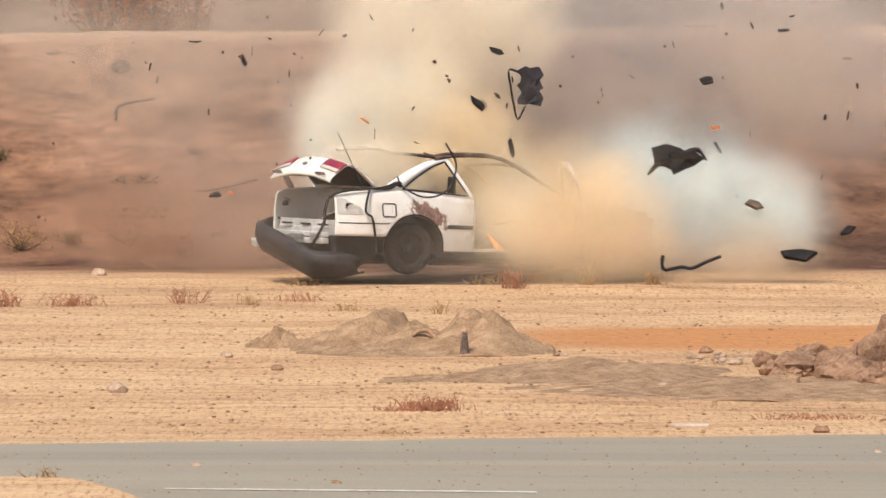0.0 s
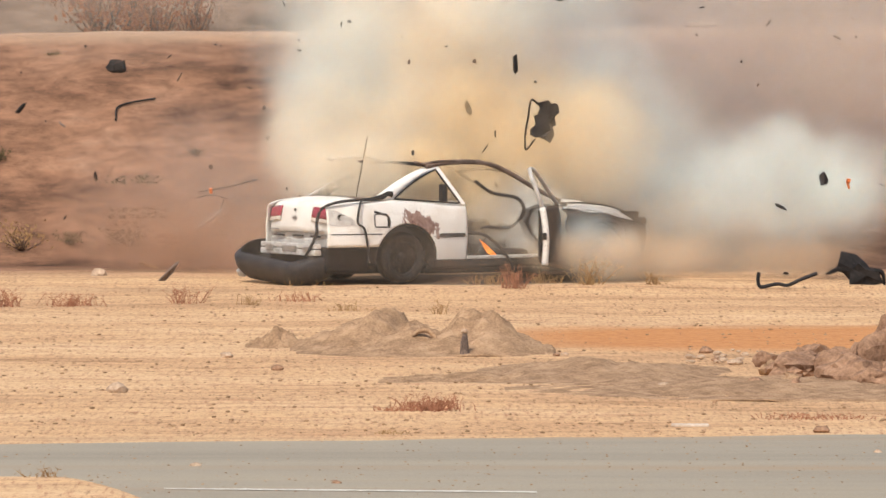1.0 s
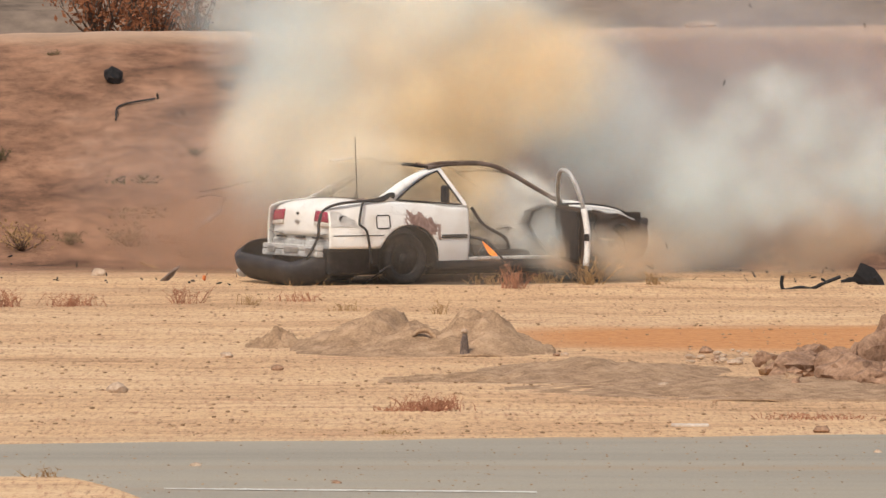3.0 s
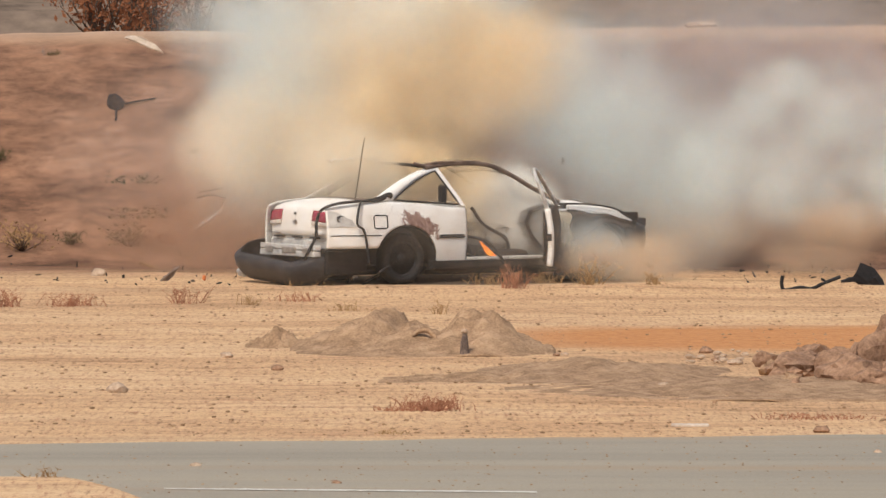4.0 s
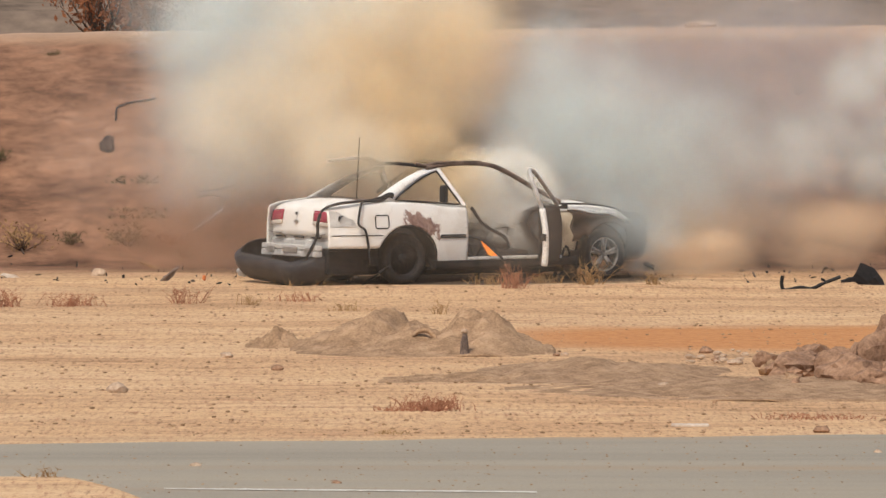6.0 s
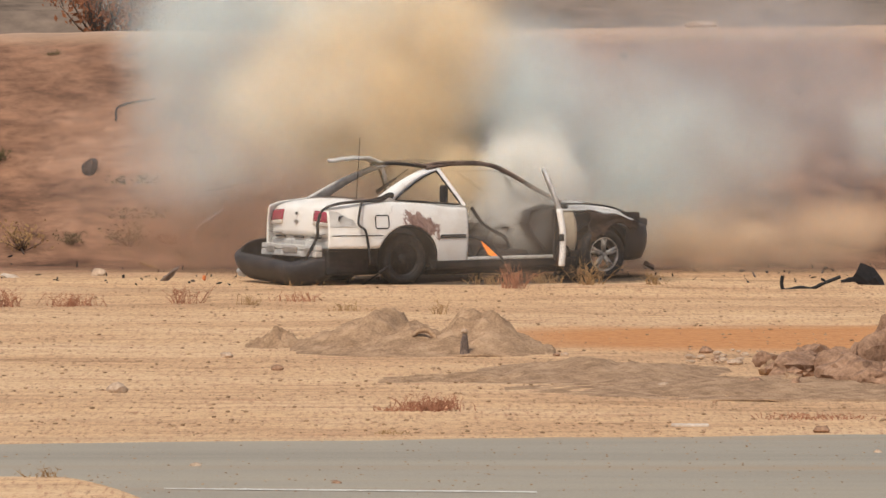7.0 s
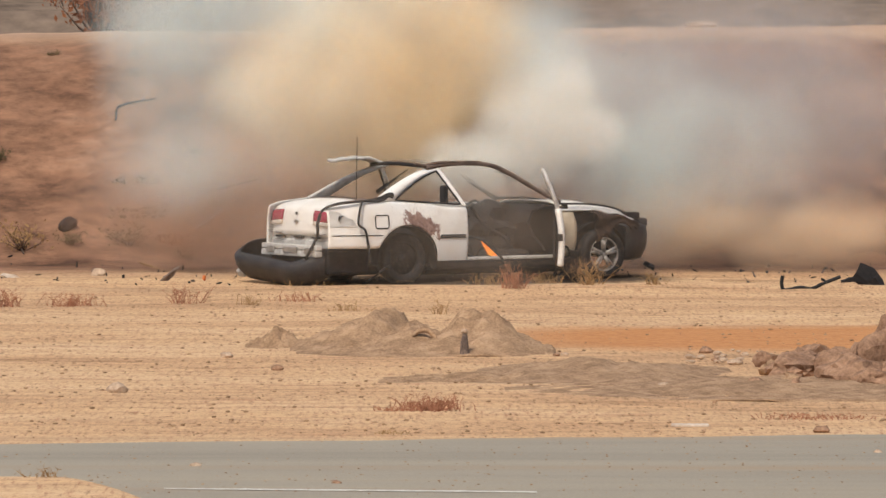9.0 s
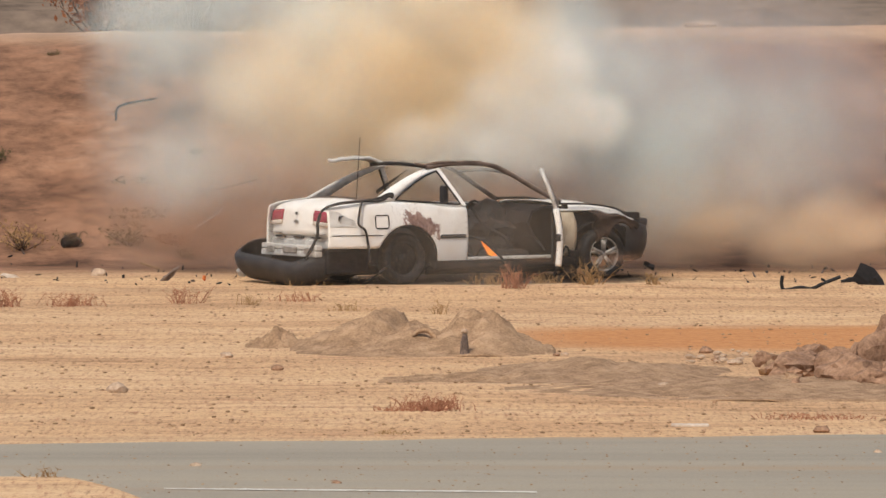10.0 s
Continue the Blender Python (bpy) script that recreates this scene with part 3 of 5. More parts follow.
    part("fuel_tank", bm, CHAR, car)
    for s in (-1, 1):
        bm = bmesh.new()
        rows = []
        for g in np.linspace(0, 1, 6):
            z = 0.66 + 0.19 * g
            rows.append([(x, s * (half_width(x, z) + 0.006), z - 0.05 * f * g) for f, x in ((f, -2.26 + 0.30 * f * (1 - 0.25 * g)) for f in np.linspace(0, 1, 6))])
        sheet(bm, rows, 0.012)
        h = part("lamp_housing", bm, STEEL, car, "empty grey lamp housing")
        for x0 in (-2.17,):
            bm = bmesh.new()
            box(bm, (x0, s * half_width(x0, 0.75) - 0.012, 0.72), (x0 + 0.10, s * half_width(x0 + 0.05, 0.75) + 0.010, 0.785), 0.02)
            part("bulb_hole", bm, CHAR, h)
    # rear screen frame, shelf
    bm = bmesh.new()
    box(bm, (-1.72, -0.66, 0.93), (-1.45, 0.66, 0.955), 0.01)
    part("rear_shelf", bm, SCORCH, car)
    bm = bmesh.new()
    tube(bm, curve_pts([(-0.95, -0.58, 1.32), (-0.98, 0.0, 1.34), (-0.95, 0.58, 1.32)], 6), 0.022, 6)
    tube(bm, curve_pts([(0.20, -0.56, 1.225), (0.26, 0.0, 1.25), (0.20, 0.56, 1.225)], 6), 0.02, 6)
    part("roof_bow", bm, CHAR, car, "bare burnt roof cross rails")
    # torn roof skin over the far rear pillar
    bm = bmesh.new()
    rows = [[(-0.90 - 0.62 * f, 0.66 - 0.05 * f - g * 0.30 * (1 - 0.5 * f), 1.345 + 0.10 * math.sin(min(1, f * 1.9) * 1.7) - 0.06 * f + 0.02 * noise.noise(Vector((f * 5, g * 2, 0)))) for g in np.linspace(0, 1, 5)] for f in np.linspace(0, 1, 14)]
    sheet(bm, rows, 0.03)
    part("torn_roof_skin", bm, STEEL, car, "peeled-back strip of roof skin", True)
    bm = bmesh.new()
    rows = [[(-0.88 + 0.42 * f, 0.60, 1.34 - 0.30 * g * (1 - f * 0.8) - 0.02), (-0.88 + 0.42 * f, 0.57, 1.34 - 0.36 * g * (1 - f * 0.8))] for f in np.linspace(0, 1, 8) for g in (1,)]
    sheet(bm, rows, 0.01)
    part("hanging_lining", bm, CHAR, car)
    # scraps of seal on the roof edge
    bm = bmesh.new()
    tube(bm, curve_pts([(-1.1, -0.60, 1.36), (-0.98, -0.60, 1.335), (-0.80, -0.60, 1.36), (-0.5, -0.585, 1.365), (-0.2, -0.57, 1.36)], 5), 0.016, 5)
    part("torn_seal", bm, SCORCH, car)
    # details on the near flank
    for name, x, z, w, h, mat in (("fuel_flap_gap", -1.66, 0.715, 0.17, 0.145, PAINT),):
        bm = bmesh.new()
        edge = [(-1, -0.8), (-0.8, -1), (0.8, -1), (1, -0.8), (1, 0.8), (0.8, 1), (-0.8, 1), (-1, 0.8)]
        tube(bm, [(x + a * w / 2, -half_width(x + a * w / 2, z + b * h / 2) - 0.003, z + b * h / 2) for a, b in edge], 0.008, 5, True)
        part(name, bm, RUBBER, car, "dark gap round the fuel flap")
    bm = bmesh.new()
    box(bm, (-0.90, -half_width(-0.75, 0.54) - 0.014, 0.515), (-0.56, -half_width(-0.75, 0.54) + 0.01, 0.56), 0.014)
    part("side_moulding", bm, RUBBER, car)
    bm = bmesh.new()
    tube(bm, [(x, -half_width(x, 0.565) - 0.002, 0.565) for x in np.linspace(-2.24, -1.66, 10)], 0.006, 5)
    part("lower_seam", bm, CHAR, car)
    # hanging seals
    bm = bmesh.new()
    tube(bm, curve_pts([(-1.55, -0.74, 0.99), (-1.66, -0.76, 0.955), (-1.95, -0.745, 0.945), (-2.18, -0.70, 0.92), (-2.32, -0.62, 0.85), (-2.37, -0.60, 0.70), (-2.37, -0.58, 0.55), (-2.47, -0.50, 0.30)], 7), 0.018, 6)
    tube(bm, curve_pts([(-1.88, -0.76, 0.945), (-1.93, -0.80, 0.90), (-1.98, -0.835, 0.70), (-1.90, -0.85, 0.62), (-1.86, -0.86, 0.40), (-1.85, -0.87, 0.25)], 7), 0.014, 6)
    part("boot_seal", bm, RUBBER, car, "black rubber seal hanging loose", True)
    bm = bmesh.new()
    tube(bm, curve_pts([(-1.47, -0.72, 1.0), (-1.53, -0.73, 1.01), (-1.66, -0.74, 0.975), (-1.80, -0.74, 0.96)], 6), [0.035, 0.04, 0.04, 0.036, 0.035, 0.03, 0.03, 0.025, 0.025, 0.02, 0.02, 0.02, 0.02, 0.02, 0.015, 0.012, 0.01, 0.01, 0.01][:19], 6)
    part("trim_scrap", bm, RUBBER, car)
    # inner wheel housing
    for s in (-1, 1):
        for cx in (-1.32, 1.32):
            bm = bmesh.new()
            rows = [[(cx + 0.40 * math.cos(a), s * w, 0.27 + 0.39 * math.sin(a)) for w in (0.55, 0.68, 0.79)] for a in np.linspace(-0.1, math.pi + 0.1, 18)]
            if cx > 0:
                rows = [[(p[0], p[1] * 0.86, p[2]) for p in r] for r in rows]
            sheet(bm, rows, 0.01)
            part("wheel_housing", bm, CHAR, car)
    # flames in the cabin
    for k, (x, y, z, h) in enumerate(((0.03, -0.60, 0.26, 0.20), (0.09, -0.61, 0.24, 0.15), (-0.04, -0.60, 0.33, 0.17))):
        bm = bmesh.new()
        lump(bm, 0.05, (1.0, 0.6, h / 0.1), 0.5, 2, k + 3)
        for v in bm.verts:
            f = (v.co.z + h / 2) / h
            v.co.x = v.co.x * (1.3 - 1.0 * f) - 0.16 * f
            v.co.y *= 1.1 - 0.8 * f
        fl = part("flame", bm, FLAME, car, "small orange flame on the sill", True)
        fl.location = (x, y, z + h / 2 - 0.05)
        PARTS.setdefault("flames", []).append(fl)

    # boot lid on its hinge
    HX, HZ = -1.70, 0.955
    bm = bmesh.new()
    rows = []
    prof = [(0.0, 0.0), (-0.12, 0.005), (-0.28, -0.005), (-0.42, -0.03), (-0.50, -0.055), (-0.545, -0.085), (-0.565, -0.13), (-0.58, -0.22), (-0.59, -0.33), (-0.585, -0.39), (-0.56, -0.40)]
    for k in range(25):
        f = -1 + 2 * k / 24
        w = 0.66
        rows.append([(x + 0.075 * f * f * (x / -0.58), f * (w - 0.01 * (j > 5)), z - 0.03 * f * f + 0.008 * noise.noise(Vector((x * 4, f * 3, 2)))) for j, (x, z) in enumerate(prof)])
    sheet(bm, rows, 0.016)
    lid = part("boot_lid", bm, PAINT, car, "dented white boot lid", True)
    lid.location = (HX, 0, HZ)
    PARTS["lid"] = lid
    for s in (-1, 1):
        for mat, z0, z1, nm in ((LENS_RED, -0.225, -0.105, "tail_light"), (LENS_CLEAR, -0.268, -0.225, "reversing_light")):
            bm = bmesh.new()
            rows = []
            for g in np.linspace(0, 1, 5):
                z = z0 + (z1 - z0) * g
                row = []
                for f in np.linspace(0.52, 1.0, 8):
                    x = lerp_table([(-0.40, -0.592), (-0.33, -0.598), (-0.22, -0.588), (-0.13, -0.573), (-0.09, -0.555)], z) + 0.075 * f * f
                    inset = 0.012 * (abs(g - 0.5) > 0.49) * 0
                    row.append((x - 0.016 + inset + 0.03 * max(0, f - 0.9), s * f * 0.66 * (1 + 0.012), z - 0.03 * f * f))
                rows.append(row)
            sheet(bm, rows, 0.02)
            part(nm, bm, mat, lid, "dark red lamp lens" if mat is LENS_RED else "", True)
    bm = bmesh.new()
    for dx, w, h in ((0.0, 0.10, 0.018), (0.0, 0.045, 0.045)):
        box(bm, (-0.602, -w / 2, -0.245 - h / 2), (-0.590, w / 2, -0.245 + h / 2), 0.004)
    part("badge", bm, ALLOY, lid, "small plain metal badge")
    bm = bmesh.new()
    tube(bm, [(-0.583, 0, -0.155), (-0.597, 0, -0.155)], 0.016, 12)
    part("lock", bm, CHAR, lid)
    for y0 in (-0.58, 0.36):
        bm = bmesh.new()
        box(bm, (-0.60, y0, -0.385), (-0.585 + 0.03, y0 + 0.20, -0.375), 0.003)
        part("nameplate", bm, ALLOY, lid)
    bm = bmesh.new()
    rows = [[(x + 0.03, y, z - 0.03) for x, z in ((-0.1, -0.01), (-0.35, -0.03), (-0.50, -0.08), (-0.54, -0.2), (-0.55, -0.34))] for y in np.linspace(-0.6, 0.6, 10)]
    sheet(bm, rows, 0.01)
    part("lid_lining", bm, CHAR, lid)

    # near door on its hinge, sprung open
    bm = bmesh.new()
    rows = []
    for i in range(25):
        x = -1.22 * i / 24
        row = []
        for k in range(13):
            z = 0.23 + (0.865 - 0.23) * k / 12
            row.append((x, 0.80 - half_width(-0.2, z) + 0.02 * noise.noise(Vector((x * 2, z * 3, 5))) , z))
        rows.append(row)
    sheet(bm, rows, 0.05)
    door = part("door", bm, BURNT, car, "burnt door sprung open on its hinges", True)
    door.location = (0.72, -0.80, 0)
    PARTS["door"] = door
    bm = bmesh.new()
    box(bm, (-1.16, 0.05, 0.27), (-0.04, 0.085, 0.83), 0.02)
    part("inner_panel", bm, CHAR, door)
    bm = bmesh.new()
    tube(bm, curve_pts([(-1.22, 0.02, 0.84), (-1.245, 0.09, 1.05), (-1.20, 0.16, 1.22), (-1.02, 0.195, 1.285), (-0.72, 0.185, 1.25), (-0.35, 0.12, 1.08), (0.0, 0.03, 0.87)], 7), 0.024, 6)
    part("window_frame", bm, STEEL, door, "bent bare window frame", True)
    bm = bmesh.new()
    tube(bm, curve_pts([(-1.225, 0.0, 0.22), (-1.232, -0.015, 0.40), (-1.235, -0.012, 0.62), (-1.228, 0.025, 0.86)], 5), 0.036, 6)
    part("door_edge", bm, PAINT, door, "white edge of the burnt door", True)
    bm = bmesh.new()
    box(bm, (-1.275, -0.03, 0.50), (-1.255, 0.03, 0.58), 0.006)
    part("latch", bm, CHAR, door)

    # near front fender, torn off at its rear edge
    bm = bmesh.new()
    rows = []
    for i in range(31):
        x = 0.78 + 1.0 * i / 30
        lo, hi = front_low(x), lerp_table(BELT, x) - 0.045 - 0.06 * (x - 0.78) + 0.025 * noise.noise(Vector((x * 4, 0, 3)))
        lo = max(lo, hi - 0.36 + 0.30 * (x - 0.78) + 0.05 * noise.noise(Vector((x * 9, 4, 3))))
        row = []
        for k in range(11):
            z = lo + (hi - lo) * k / 10
            row.append((x - 1.78, -half_width(x, z) + 0.72 - 0.03 * math.sin(k) * (1.78 - x) + (0.05 if k == 10 else 0), z))
        rows.append(row)
    sheet(bm, rows, 0.015)
    f = part("fender", bm, BURNT, car, "burnt fender torn loose from the door side", True)
    f.location = (1.78, -0.72, 0)
    PARTS["fender"] = f
    bm = bmesh.new()
    pts = []
    for i in range(13):
        x = 0.78 + 0.95 * i / 12
        pts.append((x - 1.78, -half_width(x, 0.85) + 0.75, lerp_table(BELT, x) - 0.037 - 0.06 * (x - 0.78) + 0.025 * noise.noise(Vector((x * 4, 0, 3)))))
    tube(bm, pts, 0.013, 6)
    part("fender_lip", bm, PAINT, f)

    bm = bmesh.new()
    tube(bm, [(0, 0, 0), (0, 0, 0.35), (0, 0, 0.72)], [0.006, 0.005, 0.004], 5)
    an = part("aerial", bm, CHAR, car)
    an.location = (-1.93, -0.70, 0.94)
    PARTS["aerial"] = an


build_car()


def rear_bumper():
    b = thing("bumper_cover", pose(0, 0, 0), "black plastic rear bumper cover torn off the car", "bumper")
    bm = bmesh.new()
    rows = []
    for k in range(33):
        a = -1 + 2 * k / 32
        y = 0.80 * math.sin(max(-1, min(1, a * 1.25)) * math.pi / 2)
        x = -0.30 + 0.95 * max(0, abs(a) - 0.42) ** 1.2
        hh = 1 - 0.45 * abs(a) ** 5
        rows.append([(x + 0.10, y * 0.93, 0.36 * hh), (x + 0.02, y, 0.33 * hh), (x, y, 0.24 * hh), (x + 0.015, y, 0.12), (x + 0.06, y * 0.97, 0.03), (x + 0.16, y * 0.9, 0.0)])
    sheet(bm, rows, 0.018)
    part("cover", bm, PLASTIC, b, smooth=True)
    bm = bmesh.new()
    box(bm, (-0.29, 0.58, 0.06), (-0.20, 0.72, 0.15), 0.02)
    part("marker_lamp", bm, STEEL, b, "dirty marker lamp")
    return b


BUMPER = rear_bumper()


# ---- mounds, stones, scrub ----
def mound(u, v, half, height, depth, mat, label, seed):
    at = on_ground(u, v)
    bm = bmesh.new()
    n = 40
    rows = []
    for i in range(n + 1):
        x = -1 + 2 * i / n
        row = []
        for j in range(n + 1):
            y = -1 + 2 * j / n
            r = math.sqrt(x * x + y * y)
            r *= 1 + 0.25 * noise.noise(Vector((x * 1.5, y * 1.5, seed)))
            h = max(0.0, 1.06 - math.sqrt(r * r + 0.02)) ** 1.3
            h *= 1 + 0.55 * noise.noise(Vector((x * 2.6, y * 2.6, seed + 3))) + 0.25 * noise.noise(Vector((x * 6.5, y * 6.5, seed + 5)))
            z = height * h + (0.03 * noise.noise(Vector((x * 9, y * 9, seed))) + 0.02 * noise.noise(Vector((x * 22, y * 22, seed)))) * min(1, h * 6) - (0.02 if h == 0 else 0)
            row.append((x * half, y * depth, z))
        rows.append(row)
    sheet(bm, rows, 0.01)
    ob = obj("dirt_mound", bm, mat, True)
    ob.location = (at.x, at.y, ground_z(at.x, at.y) - 0.01)
    return tagged(ob, label, "dirt mound", "dirt mounds on the sand")


mound(672, 618, 0.84, 0.38, 1.1, DIRT, "low mound of brown dirt", 1)
mound(845, 622, 0.70, 0.38, 1.0, DIRT, "low mound of brown dirt beside its twin", 2)
mound(750, 622, 1.15, 0.20, 1.0, DIRT, "low skirt of brown dirt round the two mounds", 5)
mound(495, 612, 0.32, 0.17, 0.4, DIRT, "small heap of brown dirt", 3)
mound(1070, 664, 1.15, 0.14, 1.8, DIRT, "broad flat spread of brown dirt", 4)
mound(860, 672, 0.9, 0.06, 0.6, DIRT, "thin spread of brown dirt", 6)
mound(1370, 690, 2.2, 0.05, 1.5, DIRT, "thin spread of brown dirt with stones", 7)


def rocks():
    rng = random.Random(4)
    for k, (u, v, r, sq) in enumerate(((1415, 665, 0.34, 0.42), (1395, 668, 0.16, 0.6), (1510, 678, 0.28, 0.55), (1550, 668, 0.30, 0.75), (1480, 668, 0.22, 0.7), (1545, 685, 0.2, 0.5), (1445, 640, 0.2, 0.5), (1590, 655, 0.36, 0.9), (1520, 662, 0.2, 0.8))):
        bm = bmesh.new()
        lump(bm, r, (1.0, 0.8, sq), 0.45, 3, k + 20, 1.5)
        at = on_ground(u, v)
        ob = obj("rock", bm, ROCK)
        ob.location = (at.x, at.y, r * sq * 0.45)
        ob.rotation_euler = (0, 0, rng.uniform(0, 6))
        tagged(ob, "rough reddish boulder in a rubble heap", "rock", "rubble rocks")
    for k in range(26):
        u, v, r = rng.uniform(1345, 1590), rng.uniform(642, 690), rng.choice((0.05, 0.07, 0.1, 0.14))
        at = on_ground(u, v)
        ob = obj("rock", lump(bmesh.new(), r, (1.1, 0.9, rng.uniform(0.5, 0.9)), 0.6, 2, k + 130, 1.9), ROCK if k % 4 else DIRT)
        ob.location = (at.x, at.y, 0.02 + r * 0.3)
        ob.rotation_euler = (0, 0, rng.uniform(0, 6))
        tagged(ob, "broken reddish stone in a rubble heap", "rock", "rubble rocks")
    for k in range(22):
        at = on_ground(rng.uniform(1215, 1380), rng.uniform(624, 648))
        r = rng.choice((0.012, 0.018, 0.026, 0.034))
        ob = obj("stone", lump(bmesh.new(), r, (1.3, 0.9, 0.7), 0.4, 1, k + 170, 1.5), STONE)
        ob.location = (at.x, at.y, 0.03 + ground_z(at.x, at.y))
        tagged(ob, "small pale stone lying on the ground", "stone", "loose stones")
    spots = [(1250, 627, 0.055), (1300, 645, 0.05), (1280, 634, 0.03), (1340, 688, 0.07), (1225, 636, 0.03), (1320, 632, 0.03), (1265, 640, 0.025), (206, 697, 0.075), (345, 829, 0.035), (955, 660, 0.045), (1000, 632, 0.03), (175, 487, 0.08), (490, 655, 0.05), (400, 633, 0.05), (805, 580, 0.03), (985, 632, 0.03), (1540, 632, 0.04), (1400, 690, 0.04), (1455, 768, 0.05), (1175, 690, 0.04), (1555, 805, 0.03), (595, 860, 0.03), (1215, 700, 0.03)]
    for k, (u, v, r) in enumerate(spots):
        bm = bmesh.new()
        lump(bm, r, (1.2, 0.9, 0.7), 0.4, 2, k + 50, 1.5)
        at = on_ground(u, v)
        ob = obj("stone", bm, STONE if k % 3 else ROCK)
        ob.location = (at.x, at.y, ground_z(at.x, at.y) + r * 0.35)
        tagged(ob, "small pale stone lying on the ground", "stone", "loose stones")
    bm = bmesh.new()
    at = on_ground(1222, 756)
    box(bm, (-0.14, -0.06, 0), (0.14, 0.06, 0.02), 0.006)
    ob = obj("paper_scrap", bm, BOARD)
    ob.location = (at.x, at.y, ground_z(at.x, at.y))
    tagged(ob, "flat pale scrap of board on the sand", "scrap")
    # gravel
    bm = bmesh.new()
    for k in range(2600):
        u, v = rng.uniform(-30, 1600), rng.uniform(512, 880)
        at = on_ground(u, v)
        r = rng.choice((0.005, 0.006, 0.008, 0.010, 0.016)) * (1.0 if v < 770 else 0.45)
        made = bmesh.ops.create_icosphere(bm, subdivisions=1, radius=r)["verts"]
        z = ground_z(at.x, at.y) if v < 770 else 0.012
        for vv in made:
            vv.co = Vector((vv.co.x * 1.3, vv.co.y, vv.co.z * 0.7)) * rng.uniform(0.7, 1.3) + Vector((at.x, at.y, z + r * 0.3))
    tagged(obj("gravel", bm, DIRT), "scattered gravel and clods on the sand", "gravel", kind="stuff")


rocks()


def weed(at, width, height, n, mat, label, seed, name="weed", lean=0.5):
    rng = random.Random(seed)
    bm = bmesh.new()
    for k in range(n):
        b = Vector((rng.gauss(0, width * 0.30), rng.gauss(0, width * 0.25), 0))
        h = height * rng.uniform(0.35, 1.0)
        d = Vector((rng.gauss(0, lean), rng.gauss(0, lean), 1)).normalized()
        p1 = b + d * h * 0.5
        p2 = b + d * h + Vector((rng.gauss(0, 0.15), rng.gauss(0, 0.15), -0.05)) * h
        tube(bm, [b, p1, p2], [0.0042, 0.003, 0.0015], 3)
        for j in range(2):
            q = p1.lerp(p2, rng.random())
            e = q + Vector((rng.gauss(0, 1), rng.gauss(0, 1), rng.uniform(0, 1))).normalized() * h * 0.28
            tube(bm, [q, e], [0.0026, 0.0013], 3)
    ob = obj(name, bm, mat)
    ob.location = at
    return tagged(ob, label, "dry weed", "dry weeds", "stuff")


def weeds():
    for k, (u, v, w, h, n, mat) in enumerate(((910, 515, 0.22, 0.30, 60, REDSTEM), (1045, 508, 0.25, 0.34, 55, STRAW), (1158, 512, 0.18, 0.18, 30, STRAW), (545, 506, 0.5, 0.13, 60, STRAW), (320, 540, 0.32, 0.24, 40, REDSTEM), (130, 543, 0.45, 0.17, 90, REDSTEM), (8, 543, 0.35, 0.22, 70, REDSTEM), (440, 543, 0.22, 0.14, 26, STRAW), (530, 536, 0.45, 0.14, 40, REDSTEM), (610, 550, 0.35, 0.12, 30, STRAW), (775, 556, 0.14, 0.18, 16, STRAW), (870, 507, 0.35, 0.16, 50, STRAW), (960, 506, 0.4, 0.14, 50, STRAW), (80, 862, 0.16, 0.15, 30, STRAW), (690, 770, 0.25, 0.04, 30, STRAW), (990, 470, 0.2, 0.2, 30, STRAW))):
        at = on_ground(u, v)
        at.z = ground_z(at.x, at.y)
        weed(at, w, h, n, mat, "clump of dry brown weed on the sand", k)
    at = on_ground(765, 726)
    at.z = ground_z(at.x, at.y)
    weed(at, 0.42, 0.15, 170, REDSTEM, "low red-brown dry bush", 40, "dry_bush", 0.9)
    at = on_ground(692, 726)
    at.z = ground_z(at.x, at.y)
    weed(at, 0.2, 0.05, 40, REDSTEM, "flat red-brown dry bush", 41, "dry_bush", 0.9)
    at = on_ground(1450, 742)
    at.z = ground_z(at.x, at.y)
    weed(at, 0.8, 0.05, 160, REDSTEM, "flat red-brown dry growth", 42, "dry_bush", 0.9)


weeds()


def small_fixtures():
    at = on_ground(822, 632)
    p = thing("hydrant_post", pose(at.x, at.y, 0.02), "short dark metal stake with a pale cap", "stake")
    bm = bmesh.new()
    tube(bm, [(0, 0, 0), (0.0, 0, 0.11), (0.004, 0, 0.19)], [0.045, 0.036, 0.022], 10)
    part("post", bm, SCORCH, p)
    bm = bmesh.new()
    tube(bm, [(0, 0, 0.19), (0, 0, 0.205), (0, 0, 0.23)], [0.03, 0.036, 0.018], 10)
    part("cap", bm, STONE, p)
    at = on_ground(750, 618)
    bm = bmesh.new()
    tube(bm, [(0.11 * math.cos(a), 0.02 * math.sin(a), 0.06 + 0.12 * math.sin(a)) for a in np.linspace(-0.3, math.pi + 0.3, 20)], 0.022, 8)
    ob = obj("tyre_ring", bm, DIRT, True)
    ob.location = (at.x, at.y - 0.75, 0.04)
    ob.rotation_euler = (-0.3, 0, 0)
    tagged(ob, "half-buried muddy rubber ring in the mound", "ring")


small_fixtures()


